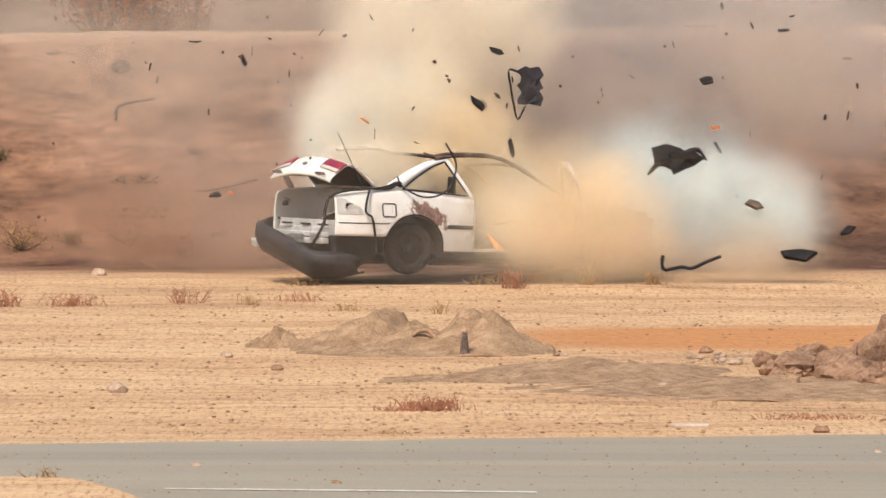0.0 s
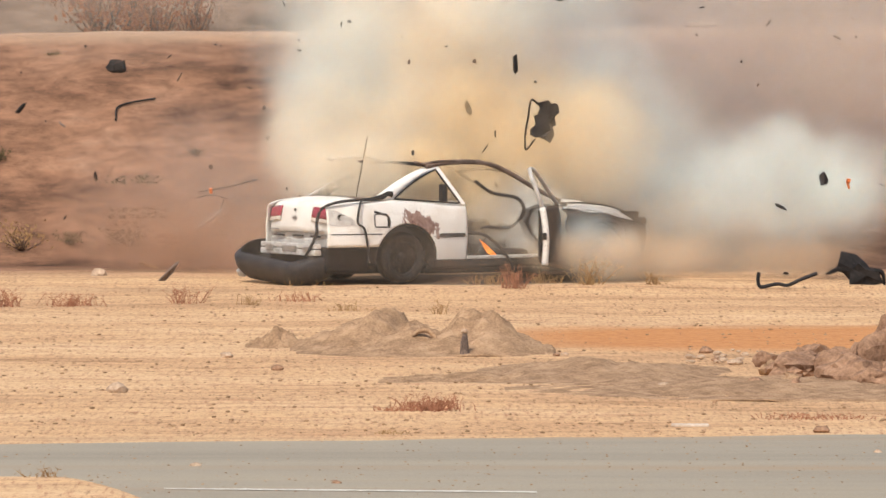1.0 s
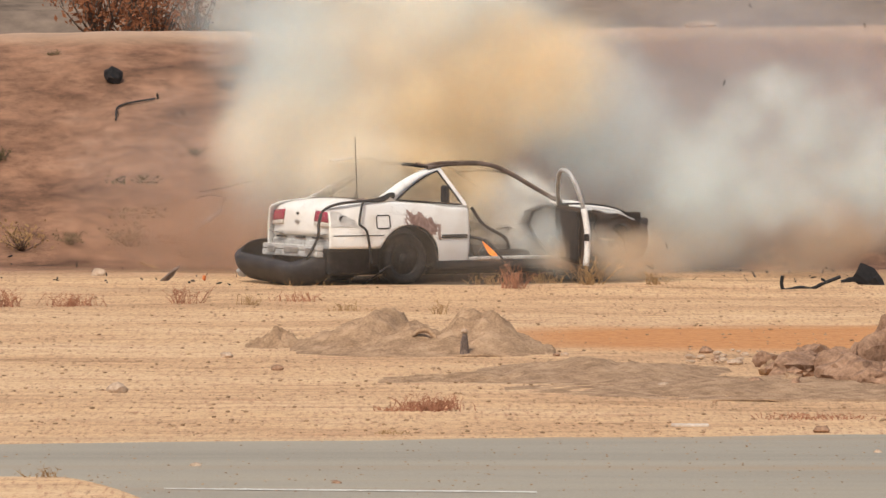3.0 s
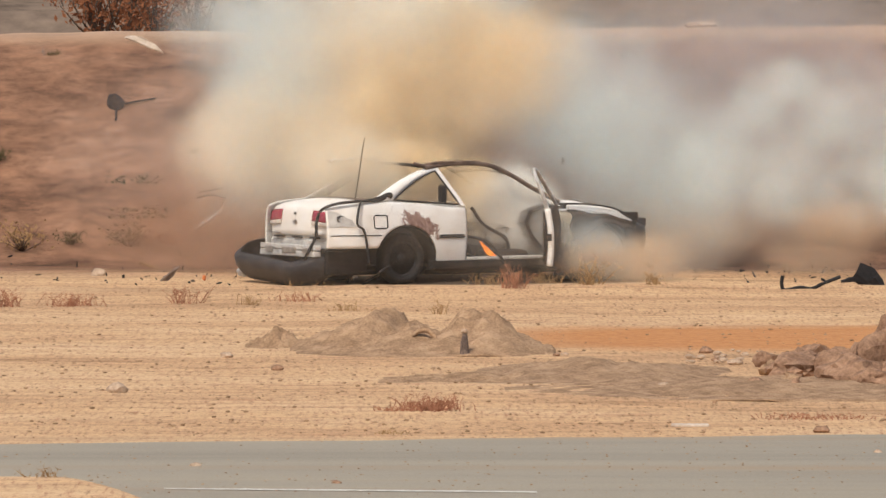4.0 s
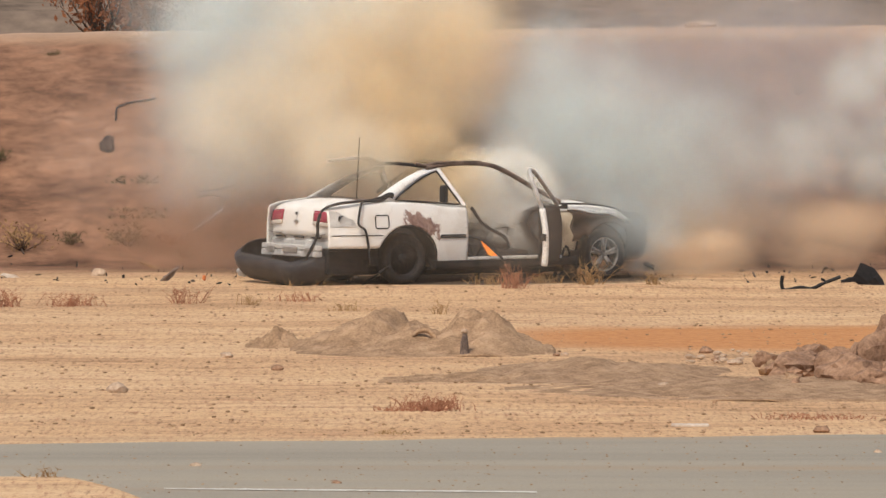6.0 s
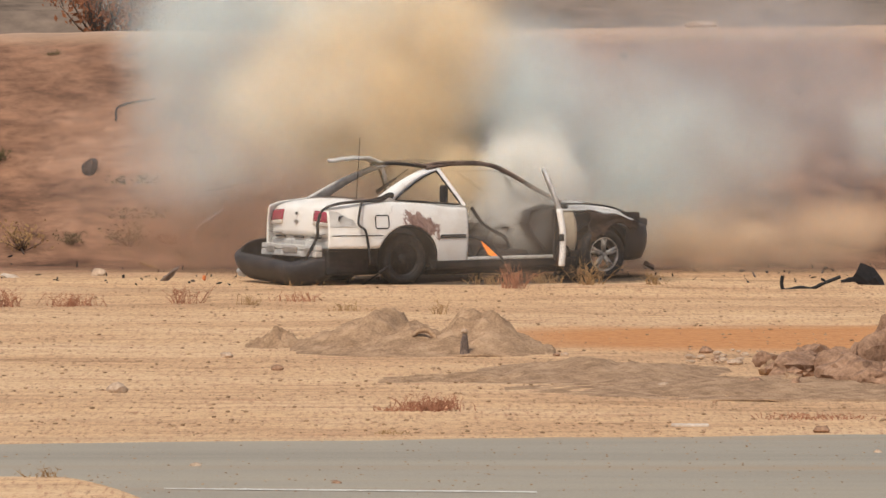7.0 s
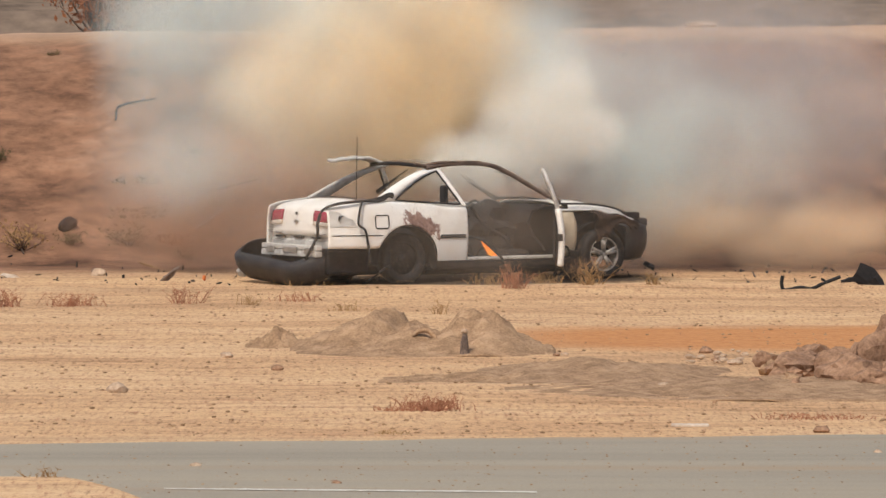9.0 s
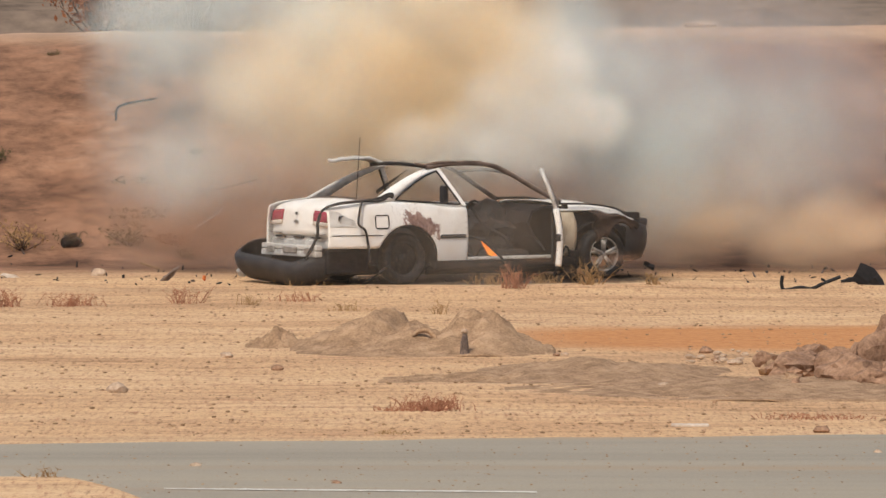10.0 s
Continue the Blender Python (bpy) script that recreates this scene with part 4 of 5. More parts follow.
def shrub(at, r, h, mat, label, seed, twigs=26, leaves=420, name="shrub"):
    rng = random.Random(seed)
    s = thing(name, Matrix.Translation(at), label, "shrub", "shrubs")
    bm = bmesh.new()
    tips = []
    for k in range(twigs):
        a = rng.uniform(0, math.tau)
        e = Vector((math.cos(a) * r * rng.uniform(0.2, 1), math.sin(a) * r * rng.uniform(0.2, 1), h * rng.uniform(0.4, 1.0)))
        m = e * 0.5 + Vector((rng.gauss(0, 0.1), rng.gauss(0, 0.1), 0)) * r
        tube(bm, [(0, 0, 0), m, e], [0.02 * h, 0.013 * h, 0.005 * h], 4)
        tips += [e, m.lerp(e, 0.6), m]
    part("stem", bm, BARK, s)
    vs, fs = [], []
    for k in range(leaves):
        c = rng.choice(tips) + Vector((rng.gauss(0, 0.16), rng.gauss(0, 0.16), rng.gauss(0, 0.12))) * r
        c.z = max(0.02, c.z)
        q = Euler((rng.uniform(0, 6), rng.uniform(0, 6), 0)).to_matrix()
        z = 0.06 * r * rng.uniform(0.6, 1.5)
        i = len(vs)
        vs += [tuple(c + q @ Vector(p) * z) for p in ((-1, 0, 0), (0, -0.5, 0.1), (1, 0, 0), (0, 0.5, 0.1))]
        fs.append((i, i + 1, i + 2, i + 3))
    me = bpy.data.meshes.new("crown")
    me.from_pydata(vs, [], fs)
    me.materials.append(mat)
    o = new("crown", me)
    o.parent = s
    return s


def berm_things():
    for k, (u, v, y, r, h, mat) in enumerate(((125, 455, 76.0, 0.22, 0.18, SCRUB), (228, 455, 76.0, 0.32, 0.30, SCRUB), (330, 470, 75.6, 0.18, 0.16, SCRUB), (40, 470, 75.8, 0.35, 0.35, STRAW), (300, 455, 76.1, 0.3, 0.12, RUSTLEAF), (1412, 170, 79.3, 0.16, 0.22, SCRUB), (345, 275, 78.2, 0.16, 0.10, SCRUB), (95, 90, 80.6, 0.12, 0.08, SCRUB), (390, 430, 76.3, 0.16, 0.10, SCRUB), (0, 300, 78.0, 0.2, 0.16, SCRUB), (1105, 120, 80.0, 0.12, 0.10, SCRUB), (230, 320, 77.6, 0.4, 0.06, SCRUB), (240, 385, 76.8, 0.4, 0.06, SCRUB))):
        x = spot(u, v, y).x
        shrub(Vector((x, y, ground_z(x, y) - 0.02)), r, h, mat, "low dry scrub on the red embankment", k, 22, 260)
    # bent rails lying on the slope
    for k, (pts, y) in enumerate(((((205, 215), (212, 190), (275, 177)), 79.0), (((352, 342), (395, 335), (455, 320)), 77.4), (((248, 468), (290, 482), (328, 493)), 75.0))):
        bm = bmesh.new()
        path = []
        for u, v in pts:
            p = spot(u, v, y)
            yy = y
            for _ in range(12):
                yy += (p.z - ground_z(p.x, yy)) * 1.2
                p = spot(u, v, yy)
            path.append(p)
        o = path[0].copy()
        tube(bm, curve_pts([p - o + Vector((0, -0.01, 0.02)) for p in path], 5), 0.014, 5)
        ob = obj("bent_rod", bm, CHAR if k < 2 else STRAW)
        ob.location = o
        tagged(ob, "bent dark rod lying on the slope" if k < 2 else "dry stick lying at the foot of the slope", "rod")
    # trees and scrub behind the crest, and the far hillside
    rng = random.Random(9)
    for k, (u, y, r, h, mat) in enumerate(((180, 100, 0.7, 1.2, RUSTLEAF), (235, 103, 0.7, 1.3, RUSTLEAF), (280, 101, 0.6, 1.0, RUSTLEAF), (345, 104, 0.4, 1.0, RUSTLEAF), (135, 106, 0.5, 1.0, RUSTLEAF), (30, 118, 1.2, 1.3, SCRUB), (470, 112, 0.9, 1.1, SCRUB), (560, 118, 1.0, 1.2, SCRUB), (800, 125, 1.1, 1.2, SCRUB), (1000, 121, 1.0, 1.1, SCRUB), (1290, 122, 1.2, 1.1, SCRUB), (1480, 118, 1.0, 1.2, SCRUB))):
        x = spot(u, 0, y).x
        shrub(Vector((x, y, 2.45)), r, h, mat, "rust-coloured bush behind the embankment" if mat is RUSTLEAF else "dark scrub behind the embankment", k + 30, 30, 700, "bush")
    bm = bmesh.new()
    rows = []
    for i in range(60):
        x = -60 + 2.03 * i
        rows.append([(x, 98 + 160 * f, -0.3 + 2.75 * min(1, f * 60) + 22 * f ** 1.2 + 1.2 * f * noise.noise(Vector((x * 0.08, f * 5, 3)))) for f in np.linspace(0, 1, 24)])
    sheet(bm, rows, 0.05)
    tagged(obj("hillside", bm, HILL, True), "far scrubby hillside", "hillside", kind="structure")


berm_things()


# ---- wreckage lying about ----
FLYING = []


def shard(rng, size, long=2.5, thin=0.3, bent=0.0):
    """A torn, jagged fragment."""
    bm = bmesh.new()
    n = rng.randint(5, 8)
    ring = []
    for k in range(n):
        a = k * math.tau / n + rng.uniform(-0.25, 0.25)
        r = size * rng.uniform(0.55, 1.1)
        ring.append(Vector((r * math.cos(a) * long, r * math.sin(a), bent * (math.cos(a)) ** 2 * size)))
    lo = [bm.verts.new(p - Vector((0, 0, thin * size * 0.5))) for p in ring]
    hi = [bm.verts.new(p * rng.uniform(0.8, 1.0) + Vector((0, 0, thin * size * rng.uniform(0.3, 0.8)))) for p in ring]
    bm.faces.new(lo[::-1])
    bm.faces.new(hi)
    for k in range(n):
        bm.faces.new((lo[k], lo[(k + 1) % n], hi[(k + 1) % n], hi[k]))
    return bm


def fly(ob, rows, y, turn, base=(0, 0, 0)):
    """Key a fragment along bearings at y metres; turn: degrees a second while it flies, about its three axes."""
    keys = []
    end = rows[-1][0]
    fine = []
    for (t0, u0, v0), (t1, u1, v1) in zip(rows, rows[1:]):
        n = max(1, math.ceil((t1 - t0) / 0.3))
        fine += [(t0 + (t1 - t0) * k / n, u0 + (u1 - u0) * k / n, v0 + (v1 - v0) * k / n) for k in range(n)]
    for t, u, v in fine + [rows[-1]]:
        keys.append((t, Matrix.Translation(spot(u, v, y)) @ pose(0, 0, 0, *[b + w * t for b, w in zip(base, turn)])))
    if end < 10.0:
        keys.append((10.0, keys[-1][1]))
    FLYING.append((ob, keys))


def big_fragments():
    rng = random.Random(21)
    WRECK = "pieces of wreckage thrown out by the blast"

    def made(name, bm, mat, label):
        return tagged(obj(name, bm, mat), label, "wreckage", WRECK)

    # torn black panel with a frame hanging from it
    p = thing("torn_panel", pose(0, 0, 0), "torn black panel with a bent frame, falling", "wreckage", WRECK)
    bm = bmesh.new()
    rows = [[(-0.10 + 0.24 * f + 0.03 * rng.uniform(-1, 1), 0.02 * math.sin(5 * f + 3 * g), -0.2 + 0.42 * g + 0.03 * rng.uniform(-1, 1)) for f in np.linspace(0, 1, 5)] for g in np.linspace(0, 1, 7)]
    sheet(bm, rows, 0.03)
    part("panel", bm, PLASTIC, p)
    bm = bmesh.new()
    tube(bm, curve_pts([(-0.08, 0, 0.16), (-0.22, 0, 0.20), (-0.20, 0, 0.0), (-0.17, 0.02, -0.18), (-0.12, 0, -0.36), (-0.04, 0, -0.22)], 5), 0.013, 5)
    part("frame_rail", bm, CHAR, p)
    fly(p, [(0, 935, 155), (0.3, 940, 130), (0.5, 950, 143), (0.7, 957, 160), (0.9, 958, 195), (1.1, 964, 236), (1.3, 968, 290), (1.5, 978, 367), (1.7, 1000, 430), (1.9, 1005, 478)], 71.2, (6, 14, 30))
    # crumpled black lump with arms
    p = thing("torn_trim", pose(0, 0, 0), "crumpled black trim with torn arms, landing on the sand", "wreckage", WRECK)
    part("body", lump(bmesh.new(), 0.15, (1.3, 0.5, 0.9), 1.1, 2, 71, 2.4), CHAR, p)
    bm = bmesh.new()
    tube(bm, curve_pts([(0.05, 0, 0.05), (-0.20, 0, -0.05), (-0.33, 0, -0.18)], 4), [0.05, 0.045, 0.04, 0.04, 0.035, 0.03, 0.03, 0.02, 0.015], 5)
    tube(bm, curve_pts([(0.08, 0, 0.05), (0.22, 0, 0.10), (0.32, 0.05, -0.02)], 4), [0.04, 0.04, 0.035, 0.03, 0.03, 0.025, 0.02, 0.02, 0.015], 5)
    part("arm", bm, CHAR, p)
    fly(p, [(0, 1199, 281), (0.1, 1230, 281), (0.2, 1255, 286), (0.3, 1298, 300), (0.5, 1363, 333), (0.6, 1385, 350), (0.7, 1415, 384), (0.8, 1455, 419), (0.9, 1485, 445), (1.0, 1522, 482), (1.2, 1538, 502), (1.5, 1548, 508)], 69.3, (0, 25, 0))
    # strips and plates, each followed on its own way
    flights = (
        ("black_strip", 0.045, 2.4, CHAR, 69.8, [(0, 1270, 262), (0.3, 1392, 243), (0.6, 1480, 255), (0.8, 1544, 283), (1.0, 1605, 330), (1.6, 1800, 505)], (30, 120, 20), (0, 60, 0)),
        ("orange_scrap", 0.045, 1.6, ORANGE, 69.9, [(0, 1265, 228), (0.3, 1350, 238), (0.6, 1412, 262), (0.8, 1462, 292), (1.0, 1500, 325), (1.3, 1545, 392), (1.6, 1600, 470), (1.8, 1640, 500)], (80, 60, 90), (0, 0, 0)),
        ("grey_plate", 0.065, 1.4, PLASTIC, 69.5, [(0, 1250, 143), (0.3, 1315, 145), (0.6, 1370, 182), (0.8, 1415, 237), (1.0, 1458, 316), (1.2, 1487, 392), (1.3, 1505, 446), (1.5, 1530, 500)], (20, 90, 0), (60, 0, 0)),
        ("long_plate", 0.10, 2.8, CHAR, 69.6, [(0, 1412, 450), (0.3, 1490, 440), (0.5, 1545, 468), (0.8, 1640, 505)], (0, 40, 0), (60, 0, 0)),
        ("brown_plate", 0.07, 2.4, SCORCH, 69.8, [(0, 1338, 362), (0.2, 1412, 392), (0.4, 1500, 440), (0.6, 1590, 500)], (30, 60, 0), (50, 20, 0)),
        ("black_plate", 0.07, 1.6, CHAR, 69.5, [(0, 1500, 408), (0.2, 1560, 440), (0.5, 1660, 505)], (30, 60, 0), (50, -20, 0)),
        ("brown_strip", 0.045, 5.0, SCORCH, 71.0, [(0, 510, 320), (0.3, 452, 370), (0.5, 395, 398), (0.6, 376, 420), (0.7, 350, 446), (0.8, 318, 455), (0.9, 303, 470), (1.1, 296, 492)], (0, 70, 0), (60, 60, 0)),
        ("dark_strip", 0.035, 3.4, CHAR, 71.5, [(0, 430, 105), (0.3, 300, 95), (0.6, 195, 106), (0.8, 108, 138), (1.0, 38, 190), (1.2, -40, 250), (1.7, -200, 480)], (0, 60, 0), (50, 70, 0)),
        ("dark_spike", 0.06, 2.4, CHAR, 71.0, [(0, 848, 185), (0.3, 797, 180), (0.5, 762, 195), (0.7, 748, 215), (0.9, 735, 258), (1.1, 722, 320), (1.3, 712, 400), (1.5, 705, 490)], (40, 60, 20), (60, 40, 0)),
        ("dark_plate", 0.08, 1.6, PLASTIC, 72.0, [(0, 850, 185), (0.2, 880, 110), (0.6, 940, 20), (1.0, 990, -10), (1.6, 1060, 80), (2.2, 1120, 260), (2.7, 1150, 470)], (40, 60, 20), (60, 40, 0)),
        ("black_strip", 0.04, 4.5, CHAR, 71.0, [(0, 905, 260), (0.4, 925, 90), (0.8, 918, 82), (1.0, 912, 112), (1.2, 903, 145), (1.3, 905, 180), (1.6, 900, 296), (1.8, 893, 350), (2.1, 890, 440), (2.4, 890, 462)], (0, 10, 0), (50, 80, 0)),
        ("white_board", 0.055, 5.0, BOARD, 72.0, [(0, 700, 330), (0.4, 640, 0), (2.0, 450, -700), (3.2, 330, -300), (3.8, 276, 16), (4.1, 240, 96), (4.4, 228, 188), (4.5, 222, 236), (4.7, 214, 304), (5.0, 184, 424), (5.4, 60, 478), (5.7, 28, 496)], (0, 4, 0), (70, 8, 0)),
        ("brown_scrap", 0.10, 1.3, SCORCH, 72.2, [(0, 880, 300), (1, 900, -400), (4, 920, -1300), (6.0, 930, -600), (7.1, 936, -60), (7.5, 940, 20), (7.7, 945, 62), (8.0, 937, 120), (8.3, 936, 215), (8.6, 950, 350), (8.8, 960, 430)], (20, 40, 10), (60, 0, 0)),
        ("grey_scrap", 0.04, 2.0, CHAR, 71.0, [(0, 345, 75), (0.3, 300, 92), (0.6, 250, 150), (0.9, 190, 260), (1.2, 110, 420), (1.6, -60, 500)], (60, 40, 90), (0, 0, 0)),
        ("dark_scrap", 0.05, 1.6, CHAR, 70.5, [(0, 380, 345), (0.3, 265, 425), (0.5, 170, 470), (1.0, -70, 500)], (40, 90, 0), (40, 0, 0)),
        ("orange_scrap", 0.04, 1.6, ORANGE, 71.0, [(0, 645, 213), (0.2, 625, 215), (0.4, 600, 240), (0.7, 570, 300), (1.0, 545, 400), (1.2, 530, 480)], (60, 90, 40), (0, 30, 0)),
        ("orange_scrap", 0.035, 1.5, ORANGE, 71.0, [(0, 407, 343), (0.3, 378, 335), (0.7, 370, 330), (1.0, 372, 338), (1.4, 365, 420), (1.7, 360, 492)], (60, 50, 40), (0, 30, 0)),
        ("dark_hook", 0.045, 2.6, CHAR, 71.5, [(0, 880, 90), (0.3, 845, 80), (0.6, 815, 75), (0.9, 825, 150), (1.0, 830, 192), (1.3, 838, 310), (1.6, 845, 480)], (30, 50, 0), (60, 20, 0)),
        ("dark_bar", 0.035, 3.0, CHAR, 71.0, [(0, 1385, 55), (0.3, 1330, 180), (0.6, 1270, 287), (0.8, 1330, 320), (1.0, 1380, 366), (1.3, 1436, 442), (1.5, 1460, 500)], (0, 30, 0), (60, 0, 0)),
    )
    for name, size, long, mat, y, rows, turn, base in flights:
        ob = made(name, shard(rng, size, long, 0.5, rng.uniform(-0.8, 0.8)), mat, {"orange_scrap": "scrap of orange plastic thrown through the air", "white_board": "long pale board that falls beside the slope", "brown_strip": "scorched brown strip thrown from the car"}.get(name, "dark torn piece of metal thrown through the air"))
        fly(ob, rows, y, turn, base)
    # ragged red-brown trim
    p = thing("ragged_cover", pose(0, 0, 0), "ragged red-brown torn cover tumbling down", "wreckage", WRECK)
    part("body", lump(bmesh.new(), 0.12, (1.2, 0.7, 1.1), 0.9, 2, 91, 1.8), RUSTLEAF, p)
    bm = bmesh.new()
    tube(bm, curve_pts([(0, 0, 0), (-0.16, 0, 0.10), (-0.25, 0, 0.02)], 4), [0.06, 0.05, 0.045, 0.04, 0.035, 0.03, 0.025, 0.02, 0.01], 5)
    part("flap", bm, RUSTLEAF, p)
    bm = bmesh.new()
    tube(bm, curve_pts([(0, 0, 0), (0.05, 0, -0.15), (-0.05, 0.05, -0.24)], 4), [0.06, 0.06, 0.05, 0.045, 0.04, 0.03, 0.025, 0.02, 0.01], 5)
    tube(bm, curve_pts([(0, 0, 0.02), (0.12, 0, 0.12), (0.14, 0.05, 0.22)], 4), [0.06, 0.055, 0.05, 0.04, 0.03, 0.03, 0.02, 0.015, 0.01], 5)
    part("tatter", bm, RUSTLEAF, p)
    fly(p, [(0, 640, 200), (0.5, 575, -80), (0.9, 540, -90), (1.2, 520, -12), (1.3, 510, 12), (1.4, 492, 38), (1.5, 480, 74), (1.6, 478, 97), (1.8, 452, 160), (2.0, 448, 236), (2.1, 438, 276), (2.4, 426, 384), (2.5, 430, 425), (2.7, 446, 470), (2.9, 455, 490)], 72.4, (0, 45, 20))
    # cable that slides to rest, hooked at one end
    bm = bmesh.new()
    tube(bm, curve_pts([(-0.32, 0, 0.16), (-0.33, 0, 0.06), (-0.29, 0, 0.0), (-0.12, 0.05, 0.03), (0.0, 0.04, 0.015), (0.14, 0, 0.08), (0.32, 0, 0.15)], 6), 0.022, 6)
    ob = made("cable", bm, RUBBER, "thick black cable with a hooked end, lying on the sand")
    fly(ob, [(0, 1225, 478), (0.3, 1310, 497), (0.6, 1352, 510), (1.0, 1395, 508), (1.3, 1428, 508), (1.6, 1437, 512), (2.0, 1437, 514)], 68.7, (0, 0, 0))
    # door seal that whips over the cabin and falls in
    bm = bmesh.new()
    tube(bm, curve_pts([(-0.42, 0, 0.16), (-0.18, 0, 0.10), (0.10, 0, 0.14), (0.22, 0, 0.02), (0.14, 0.03, -0.20), (-0.10, 0, -0.28), (-0.18, 0, -0.32)], 6), 0.022, 6)
    ob = made("door_seal", bm, RUBBER, "black rubber door seal whipped over the cabin")
    fly(ob, [(0, 1000, 430), (0.3, 1090, 350), (0.5, 1085, 322), (0.6, 1058, 324), (0.7, 1012, 326), (0.8, 962, 336), (0.9, 938, 342), (1.0, 893, 366), (1.1, 880, 382), (1.3, 868, 410), (1.6, 866, 425), (2.0, 868, 428)], 71.0, (0, 20, 0))
    bm = bmesh.new()
    tube(bm, curve_pts([(0.18, 0, 0.55), (0.30, 0, 0.30), (0.20, 0, 0.02), (-0.05, 0, -0.06), (-0.30, 0, 0.06), (-0.36, 0, 0.18)], 6), 0.012, 6)
    ob = made("cable", bm, RUBBER, "thin black cable flung over the car's flank")
    fly(ob, [(0, 760, 340), (0.3, 728, 372), (0.6, 690, 388), (0.9, 660, 410), (1.2, 650, 465), (1.5, 650, 498)], 69.9, (58, -22, 0))
    bm = bmesh.new()
    tube(bm, curve_pts([(-0.5, 0, 0.25), (-0.2, 0, 0.28), (0.1, 0, 0.10), (0.3, 0, -0.12), (0.52, 0, -0.28)], 6), 0.02, 6)
    ob = made("cable", bm, RUBBER, "thick black cable flung out of the cabin")
    fly(ob, [(0, 955, 436), (0.2, 935, 440), (0.4, 905, 445), (0.7, 890, 455), (1.0, 880, 468), (1.4, 876, 480)], 70.6, (0, 14, 0))
    # grey frame thrown against the slope's foot
    p = thing("twisted_metal", pose(0, 0, 0), "bent grey metal frame lying at the slope's foot", "wreckage", WRECK)
    bm = bmesh.new()
    tube(bm, curve_pts([(-0.2, 0, -0.12), (-0.02, 0, 0.0), (0.14, 0, 0.12)], 5), [0.02, 0.03, 0.035, 0.04, 0.04, 0.04, 0.035, 0.03, 0.03, 0.025, 0.02], 6)
    part("rail", bm, STEEL, p)
    bm = bmesh.new()
    tube(bm, curve_pts([(-0.18, 0, 0.26), (0.0, 0, 0.3), (0.2, 0.0, 0.25)], 5), 0.016, 5)
    tube(bm, [(0.1, 0, 0.08), (0.16, 0, 0.27)], 0.012, 5)
    part("strut", bm, CHAR, p)
    fly(p, [(0, 560, 330), (0.3, 450, 372), (0.5, 402, 378), (0.8, 376, 386), (1.0, 374, 388)], 76.1, (0, 0, 0))
    # a dark clod that rolls down the slope
    ob = made("dark_clod", lump(bmesh.new(), 0.11, (1.2, 1.0, 0.8), 0.4, 2, 33), CHAR, "dark lump rolling down the embankment")
    keys = []
    for t, u, v in ((0, 214, 118), (2.5, 200, 122), (3.8, 203, 175), (4.5, 204, 200), (5.5, 198, 238), (6.6, 172, 282), (7.5, 142, 320), (8.2, 128, 360), (9.0, 118, 398), (10, 124, 428)):
        y = 79.0
        p = spot(u, v, y)
        for _ in range(25):
            y += (p.z - 0.05 - ground_z(p.x, y)) * 0.9
            p = spot(u, v, y)
        keys.append((t, Matrix.Translation(p) @ pose(0, 0, 0, 20 * t, 15 * t, 0)))
    FLYING.append((ob, keys))


def small_fragments():
    """Bits of the car in free fall, slowed as the clip is."""
    rng = random.Random(77)
    fall = 1.95
    meshes = []
    for k in range(14):
        me = bpy.data.meshes.new("fragment")
        bm = shard(rng, rng.choice((0.011, 0.015, 0.02, 0.027)), rng.choice((1.0, 1.4, 2.2, 4.0)), 0.5)
        bm.to_mesh(me)
        bm.free()
        me.materials.append((CHAR, CHAR, PLASTIC, SCORCH)[k % 4])
        meshes.append(me)
    for k in range(210):
        if k < 120:
            u, v = rng.uniform(60, 1540), rng.triangular(-60, 440, 130)
        else:
            u, v = rng.uniform(350, 1450), rng.uniform(-1500, -60)
        y = rng.uniform(70.0, 76.0)
        p = spot(u, v, y)
        vel = Vector(((u - 880) / 620 * rng.uniform(0.2, 1.3) + rng.gauss(0, 0.2), 0, rng.uniform(-0.4, 1.9)))
        spin = [rng.uniform(-190, 190) for _ in range(3)]
        base = [rng.uniform(0, 360) for _ in range(3)]
        ob = tagged(new("fragment", meshes[rng.randrange(14)]), "small dark fragment thrown through the air", "fragment", "small flying fragments")
        keys, t = [], 0.0
        while True:
            q = p + vel * t - Vector((0, 0, 0.5 * fall * t * t))
            g = ground_z(q.x, q.y) + 0.012
            done = q.z <= g
            if done:
                q.z = g
            keys.append((t, Matrix.Translation(q) @ pose(0, 0, 0, *[b + w * t for b, w in zip(base, spin)])))
            if done or t >= 10:
                break
            t = min(10.0, t + 0.2)
        if keys[-1][0] < 10:
            keys.append((10.0, keys[-1][1]))
        FLYING.append((ob, keys))


big_fragments()
small_fragments()
at = spot(1240, 45, 81.6)
ob = obj("stone", lump(bmesh.new(), 0.1, (2.0, 1, 0.6), 0.4, 2, 66), STONE)
ob.location = (at.x, 81.6, ground_z(at.x, 81.6) + 0.03)
tagged(ob, "pale stone on the crest of the embankment", "stone", "loose stones")


# ---- smoke and dust ----
PUFFS = []


def puff_mesh(r, seed, squash=(1, 0.8, 1)):
    bm = bmesh.new()
    lump(bm, r, squash, 0.05, 3, seed, 1.1)
    me = bpy.data.meshes.new("puff")
    bm.to_mesh(me)
    bm.free()
    for p in me.polygons:
        p.use_smooth = True
    return me


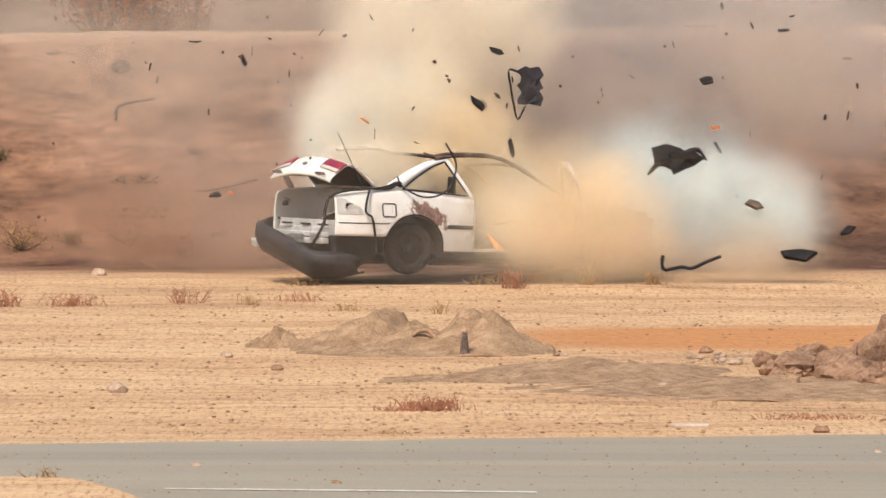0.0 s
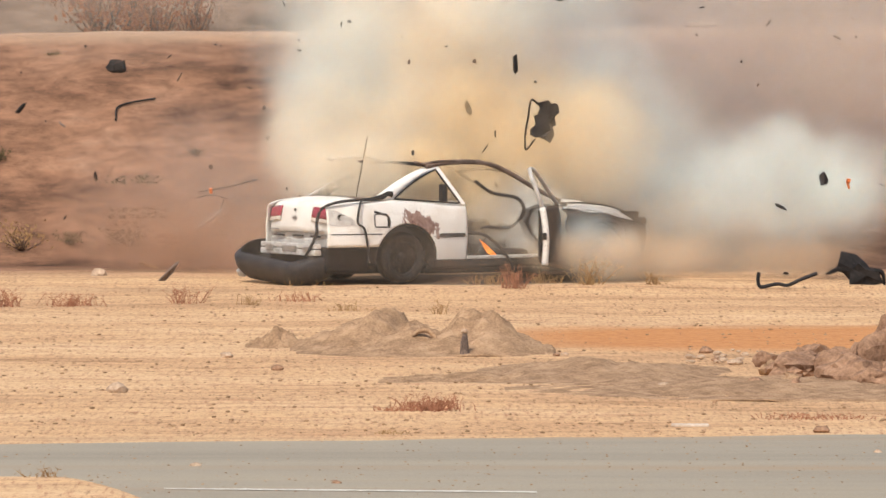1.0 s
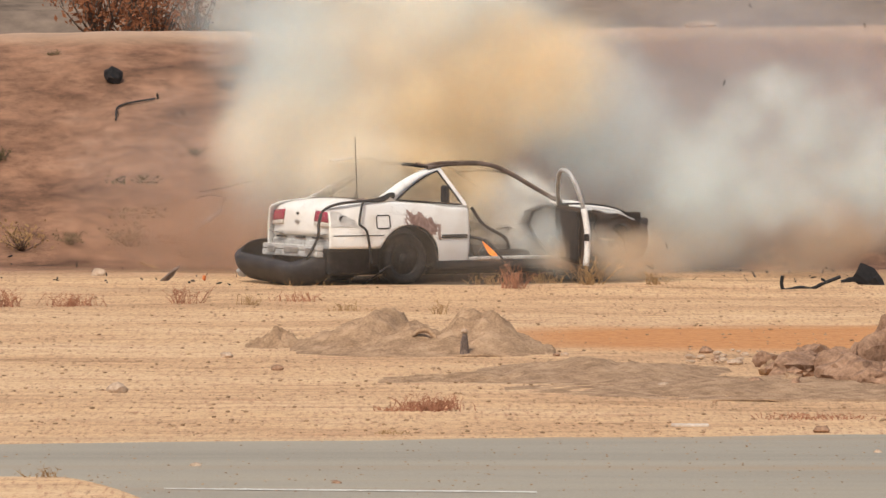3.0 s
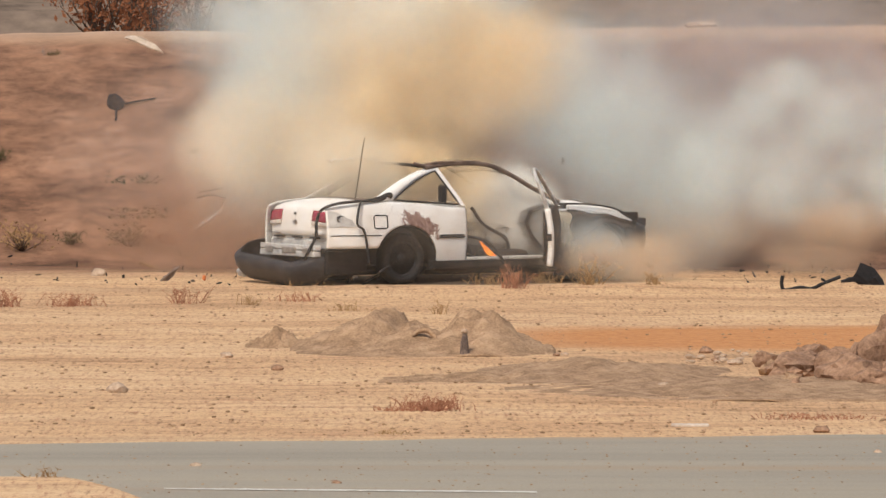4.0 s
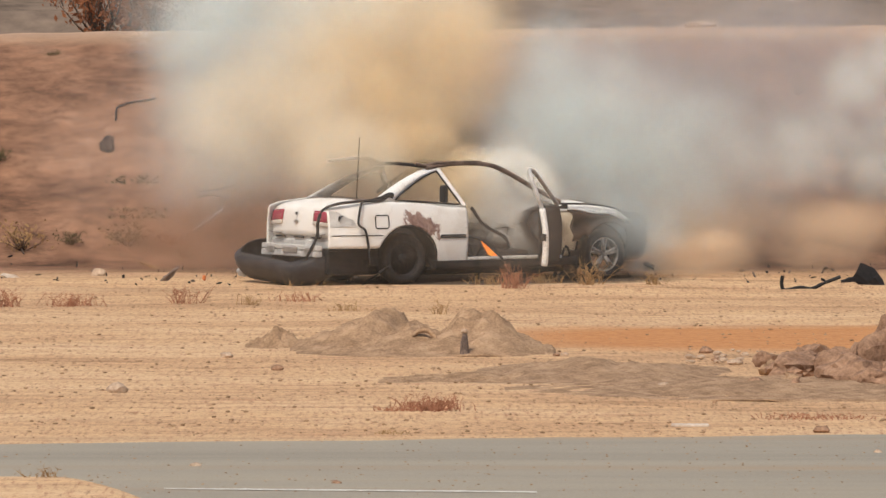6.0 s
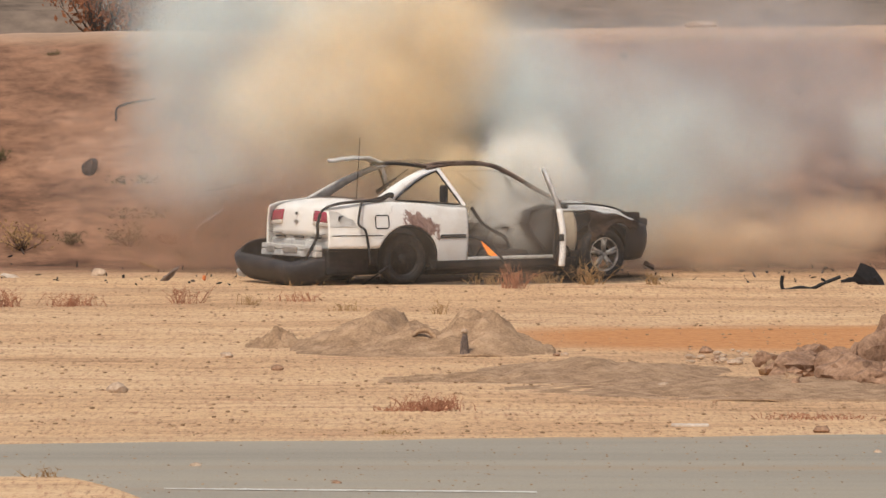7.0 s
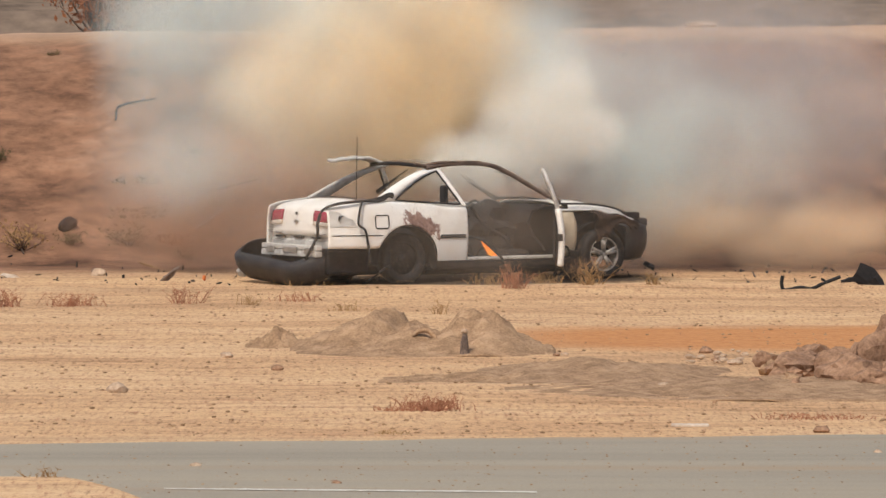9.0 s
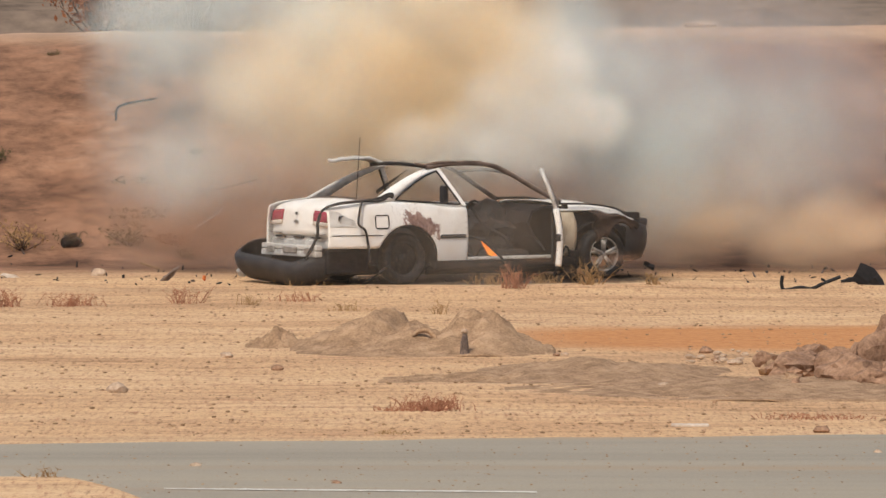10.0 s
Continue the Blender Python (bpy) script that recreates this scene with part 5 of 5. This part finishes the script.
def cloud(name, mat, y, r, count, spread, rows, label, seed, deep=0.8, squash=(1, 0.38, 1)):
    """A cloud of separate puffs. rows: time, bearing u and v of its heart, and how far it has opened."""
    rng = random.Random(seed)
    if name == "smoke_puff":
        r *= 1.32
    meshes = []
    for k in range(3):
        me = puff_mesh(r * (0.75 + 0.25 * k), seed * 3 + k, squash)
        me.materials.append(mat)
        meshes.append(me)
    for k in range(count):
        ob = new(name, meshes[k % 3])
        tagged(ob, label, "smoke", "drifting smoke")
        a, q = rng.uniform(0, math.tau), math.sqrt((k + 0.5) / count)
        du, dv, dy = spread[0] * q * math.cos(a), spread[1] * q * math.sin(a), rng.uniform(-deep, deep)
        spin, tilt = rng.uniform(-6, 6), rng.uniform(-30, 30)
        if squash[0] > 1.15:
            spin, tilt = 0.0, tilt / 6
        keys = []
        for t, u, v, s, *own in rows:
            deep_y = own[0] if own else y
            wob = 0.10 * spread[0]
            p = spot(u + du * s + wob * math.sin(0.7 * t + a * 3), v + dv * s + wob * math.cos(0.6 * t + a * 5), deep_y + dy)
            keys.append((t, Matrix.Translation(p) @ pose(0, 0, 0, 0, tilt + spin * t, 0)))
        PUFFS.append((ob, keys))


OVER = "dense amber smoke over the wrecked car"
EDGE = "thin bluish smoke at the plume's edge"
cloud("smoke_puff", AMBER, 71.9, 0.62, 12, (95, 75), [(0, 795, 265, 0.75), (0.5, 800, 250, 1.0), (1, 800, 230, 1.3), (2.5, 780, 230, 1.3), (4.5, 640, 235, 1.3), (7.5, 680, 200, 1.2), (10, 680, 170, 1.3)], OVER, 1, 0.6)
cloud("smoke_puff", AMBER, 71.8, 0.62, 13, (95, 75), [(0, 1000, 385, 1.1, 69.6), (0.5, 990, 340, 1.1, 69.9), (1, 970, 250, 1.1, 71.8), (2.5, 940, 150, 1.0), (4.5, 780, 110, 1.4), (7.5, 715, 90, 1.3), (10, 770, 100, 1.6)], OVER, 2, 0.4)
cloud("smoke_puff", AMBER, 71.35, 0.30, 9, (60, 42), [(0, 900, 390, 1), (0.5, 900, 380, 1), (1, 880, 370, 1), (2.5, 870, 370, 1), (4.5, 850, 345, 1), (5.5, 845, 330, 1), (7.0, 830, 320, 1), (8.5, 820, 250, 1.2, 72.2), (10, 800, 150, 1.5, 72.4)], "amber smoke filling the open cabin", 3, 0.2)
cloud("smoke_puff", CREAMY, 70.78, 0.42, 13, (85, 26), [(0, 690, 300, 1), (1, 660, 300, 1), (2.5, 665, 298, 1), (4.5, 655, 296, 1), (5.6, 650, 290, 1), (6.3, 640, 240, 1, 71.5), (7.0, 630, 190, 1.2, 72.2), (10, 610, 160, 1.4, 72.4)], "cream smoke drifting out of the rear window", 19, 0.15)
cloud("smoke_puff", AMBER, 70.92, 0.26, 9, (60, 14), [(0, 760, 290, 1), (2.5, 735, 284, 1), (5.6, 730, 282, 1), (6.2, 730, 220, 1.2, 71.8), (7.0, 720, 160, 1.6, 72.2), (10, 720, 120, 2.0, 72.4)], "amber smoke curling over the torn roof", 22, 0.1)
cloud("smoke_puff", CREAMY, 72.1, 0.72, 15, (125, 80), [(0, 710, 200, 0.8), (1, 670, 230, 0.9), (2.5, 620, 240, 0.95), (4.5, 520, 230, 1), (5.5, 510, 200, 1), (7.5, 590, 150, 1), (10, 590, 140, 1.2)], "cream smoke billowing over the car", 4)
cloud("smoke_puff", CREAMY, 72.4, 0.8, 16, (165, 105), [(0, 830, 40, 1), (1, 780, 80, 1), (2.5, 760, 90, 1), (4.5, 680, 90, 0.9), (7.5, 680, 80, 0.9), (10, 730, 80, 1.1)], "cream smoke high over the car", 14)
cloud("smoke_puff", PALE, 72.6, 0.75, 16, (95, 130), [(0, 640, 250, 0.4), (1, 590, 190, 0.9), (2.5, 530, 200, 1), (4.5, 450, 190, 1), (5.5, 400, 170, 1.2), (7.5, 330, 150, 1.4), (10, 300, 130, 1.7)], EDGE, 5)
cloud("smoke_puff", PALE, 72.9, 0.85, 13, (270, 60), [(0, 900, -200, 1), (1, 800, -10, 1), (2.5, 700, 20, 1), (4.5, 620, 30, 1), (7.5, 500, 30, 1), (10, 500, 30, 1.1)], EDGE, 15)
cloud("smoke_puff", PALE, 72.7, 0.7, 16, (85, 130), [(0, 1130, 350, 0.6), (0.5, 1080, 280, 0.8), (1, 1060, 220, 1), (2.5, 1020, 200, 1), (4.5, 1040, 200, 1.2), (5.5, 1030, 210, 1.2), (7.5, 900, 150, 0.8), (10, 1000, 130, 0.9)], "pale blue-grey smoke beyond the car", 7)
cloud("smoke_puff", JET, 71.2, 0.50, 16, (100, 66), [(0, 1310, 370, 1, 70.3), (0.5, 1375, 345, 1.05, 70.6), (1, 1420, 320, 1.2), (1.5, 1430, 300, 1.45), (2.5, 1430, 280, 1.9), (4.5, 1510, 260, 2.2), (7.5, 1860, 190, 2.4), (10, 2150, 150, 2.4)], "white smoke jet beside the car", 6, 0.4)
cloud("smoke_puff", PALE, 73.2, 0.85, 14, (210, 70), [(0, 1180, 350, 0.8), (1, 1220, 350, 0.9), (2.5, 1240, 350, 1.0), (4.5, 1200, 310, 1.1), (7.5, 1160, 280, 1.1), (10, 1200, 260, 1.3)], "thin pale smoke beside the car", 16, 0.4)
cloud("smoke_puff", FRESH, 71.5, 0.44, 28, (62, 55), [(0, 930, 400, 0.4), (2.5, 920, 390, 0.4), (5.5, 900, 350, 0.4), (6.8, 930, 320, 0.6), (7.5, 950, 300, 0.8), (8.5, 970, 240, 1.1), (9, 970, 220, 1.3), (10, 960, 195, 1.6)], "fresh white smoke from the bonnet", 8, 0.3)
cloud("smoke_puff", FRESH, 71.4, 0.34, 14, (80, 34), [(0, 900, 400, 0.4), (6.8, 890, 390, 0.4), (8.0, 870, 350, 0.6), (8.8, 850, 300, 0.8), (9.4, 810, 275, 1.0), (10, 800, 262, 1.2)], "fresh white smoke welling out of the roof", 23, 0.2)
cloud("smoke_puff", GREY, 70.8, 0.34, 9, (65, 32), [(0, 1080, 420, 1, 70.4), (1, 1060, 425, 1), (2.5, 1010, 430, 1), (4.5, 1085, 430, 1), (5.5, 1120, 410, 1.1), (6.8, 1160, 360, 1.2, 73.0), (7.5, 1160, 330, 1.3, 73.4), (10, 1120, 240, 1.5, 73.4)], "grey smoke at the front wheel", 9, 0.2)
cloud("dust_puff", TAN, 70.55, 0.42, 18, (100, 28), [(0, 1080, 435, 1.1, 69.6), (0.5, 1080, 445, 1, 69.9), (1, 1080, 455, 1), (2.5, 1085, 455, 1), (3.2, 1100, 455, 1), (4.5, 1130, 460, 1), (5.5, 1190, 450, 1, 71.2), (6.6, 1260, 430, 1.2, 72.8), (10, 1400, 400, 1.6, 73.2)], "tan dust hanging before the car's nose", 24, 0.2, (1.3, 0.6, 0.8))
cloud("dust_puff", TAN, 73.3, 0.65, 15, (250, 32), [(0, 1200, 435, 1, 70.4), (0.6, 1240, 435, 1, 70.8), (1.2, 1270, 430, 1.05, 72.6), (2.5, 1290, 425, 1.1), (4.5, 1310, 415, 1.2), (10, 1330, 390, 1.3)], "tan dust over the ground", 10, 0.4, (1.6, 0.7, 0.8))
cloud("dust_puff", REDDUST, 74.0, 0.85, 12, (190, 50), [(0, 340, 400, 1.2), (1, 380, 420, 1), (2.5, 400, 420, 1), (5, 430, 410, 1), (10, 420, 380, 1.1)], "reddish dust along the slope's foot", 11, 0.5, (1.5, 0.7, 0.8))
cloud("dust_puff", DUST, 74.6, 1.9, 14, (700, 190), [(0, 800, 180, 1), (2.5, 880, 200, 1), (5, 880, 210, 1), (10, 860, 215, 1)], "thin pinkish dust hanging before the slope", 12, 0.5, (1.3, 0.4, 0.9))
cloud("dust_puff", HAZE, 74.2, 1.7, 13, (330, 170), [(0, 1250, 100, 1.1), (2.5, 1300, 180, 1), (5, 1280, 190, 1), (10, 1230, 190, 1)], "thin grey haze hanging before the slope", 17, 0.4, (1.2, 0.4, 0.9))
cloud("dust_puff", HAZE, 116.0, 2.2, 10, (880, 20), [(0, 784, 25, 1), (10, 760, 25, 1)], "grey haze beyond the embankment", 18, 2.0, (1.6, 0.4, 0.8))
cloud("dust_puff", BLAST, 73.6, 1.5, 9, (330, 90), [(0, 330, 80, 1), (0.5, 290, 0, 1.05), (1.0, 250, -120, 1.1), (2.0, 150, -480, 1.2), (4.0, 50, -1000, 1.3), (10, 0, -1500, 1.4)], "pale brown blast dust rising over the slope", 25, 0.4, (1.2, 0.4, 0.9))
cloud("dust_puff", BLAST, 73.6, 1.5, 15, (380, 140), [(0, 1240, 120, 1), (0.7, 1270, 100, 1), (1.4, 1300, 40, 1.05), (2.5, 1340, -140, 1.1), (4.5, 1400, -500, 1.2), (10, 1450, -1200, 1.3)], "pale brown blast dust over the slope", 26, 0.4, (1.2, 0.4, 0.9))
cloud("smoke_puff", CREAMY, 73.0, 0.70, 14, (200, 50), [(0, 780, 300, 0.9), (1, 760, 295, 1), (2.5, 740, 290, 1), (4.5, 690, 285, 1), (7.5, 700, 250, 0.9), (10, 740, 260, 1.0)], "cream smoke low behind the car", 20, 0.4)
cloud("dust_puff", VEIL, 68.6, 1.5, 7, (430, 60), [(0, 800, 400, 1), (2.5, 820, 400, 1), (5, 820, 400, 1), (10, 840, 395, 1)], "thin dust veil added to lift the blacks of the car", 21, 0.3, (1.4, 0.3, 0.8))
cloud("dust_puff", REDDUST, 70.2, 0.16, 6, (440, 5), [(0, 820, 498, 1), (1, 820, 498, 1.1), (2.5, 840, 497, 1.2), (5.5, 950, 495, 1.4), (10, 1100, 494, 1.6)], "low dust round the car", 13, 0.2, (2.4, 0.6, 0.5))


# ---- everything that moves ----
def car_local(rows):
    """Rows of the car: shift along x and z, pitch."""
    res = []
    for t, dx, dz, pitch in rows:
        res.append((t, pose(CAR_AT[0] + dx, CAR_AT[1], CAR_AT[2] + dz, 0, 0, HEAD) @ pose(0, 0, 0, 0, pitch, 0)))
    return res


def motions():
    walk(car, car_local([(0.0, 0.06, 0.075, 1.9), (0.25, 0.07, 0.02, 0.8), (0.5, 0.06, -0.025, -0.2), (0.75, 0.03, 0.0, 0.2), (1.0, -0.01, 0.012, 0.1), (1.5, -0.04, -0.01, -0.1), (2.0, 0.0, 0.0, 0), (2.5, 0.035, 0, 0), (3.2, 0.0, 0, 0), (4.0, -0.015, 0, 0), (4.5, 0, 0, 0), (10.0, 0, 0, 0)]))
    lid = PARTS["lid"]
    at = lid.location.copy()
    walk(lid, [(t, pose(*at, 0, a, 0)) for t, a in ((0, 46), (0.1, 40), (0.2, 32), (0.3, 23), (0.4, 13), (0.5, 4), (0.6, 0), (0.8, 1.0), (1.0, 2.5), (1.3, 0), (10, 0))])
    door = PARTS["door"]
    at = door.location.copy()
    walk(door, [(t, pose(*at, 0, 0, a)) for t, a in ((0, 66), (0.5, 64), (0.9, 54), (1.1, 44), (1.4, 33), (1.7, 40), (2.0, 47), (2.3, 61), (2.6, 70), (3.0, 70), (3.8, 57), (4.1, 50), (4.5, 44), (5.0, 42), (5.5, 45), (6.2, 50), (6.8, 55), (7.5, 62), (8.2, 60), (9, 57), (10, 56))])
    f = PARTS["fender"]
    at = f.location.copy()
    walk(f, [(t, pose(*at, 0, 0, a)) for t, a in ((0, 20), (1.0, 2), (1.4, -4), (2.0, 8), (2.6, 26), (3.8, 12), (4.5, 0), (5.5, 2), (6.8, 18), (7.5, 26), (10, 25))])
    an = PARTS["aerial"]
    at = an.location.copy()
    walk(an, [(t, pose(*at, 0, a, 0)) for t, a in ((0, -30), (0.6, 25), (1.2, 2), (1.8, -14), (2.5, 20), (3.2, -8), (4.0, 10), (4.5, 7), (5.0, -4), (5.5, 2), (6.8, 4), (7.5, 4), (8.2, -1), (9, 1), (9.5, 4), (10, 4))])
    for ob, keys in FLYING + PUFFS:
        walk(ob, keys)
    def lying(x, y, z, roll, tip):
        return pose(x, y, z, 0, 0, HEAD) @ pose(0, 0, 0, roll, 0, 0) @ pose(0, 0, 0, 0, tip, 0)

    rest = lying(-1.70, 70.35, 0.11, 4, -32)
    walk(BUMPER, [(0.0, lying(-1.55, 70.2, 0.25, 14, -12)), (0.2, lying(-1.60, 70.2, 0.20, -2, -14)), (0.35, lying(-1.64, 70.2, 0.24, -14, -20)), (0.5, lying(-1.66, 70.25, 0.20, -8, -24)), (0.7, lying(-1.67, 70.35, 0.14, 2, -28)), (1.0, rest), (10.0, rest)])


motions()
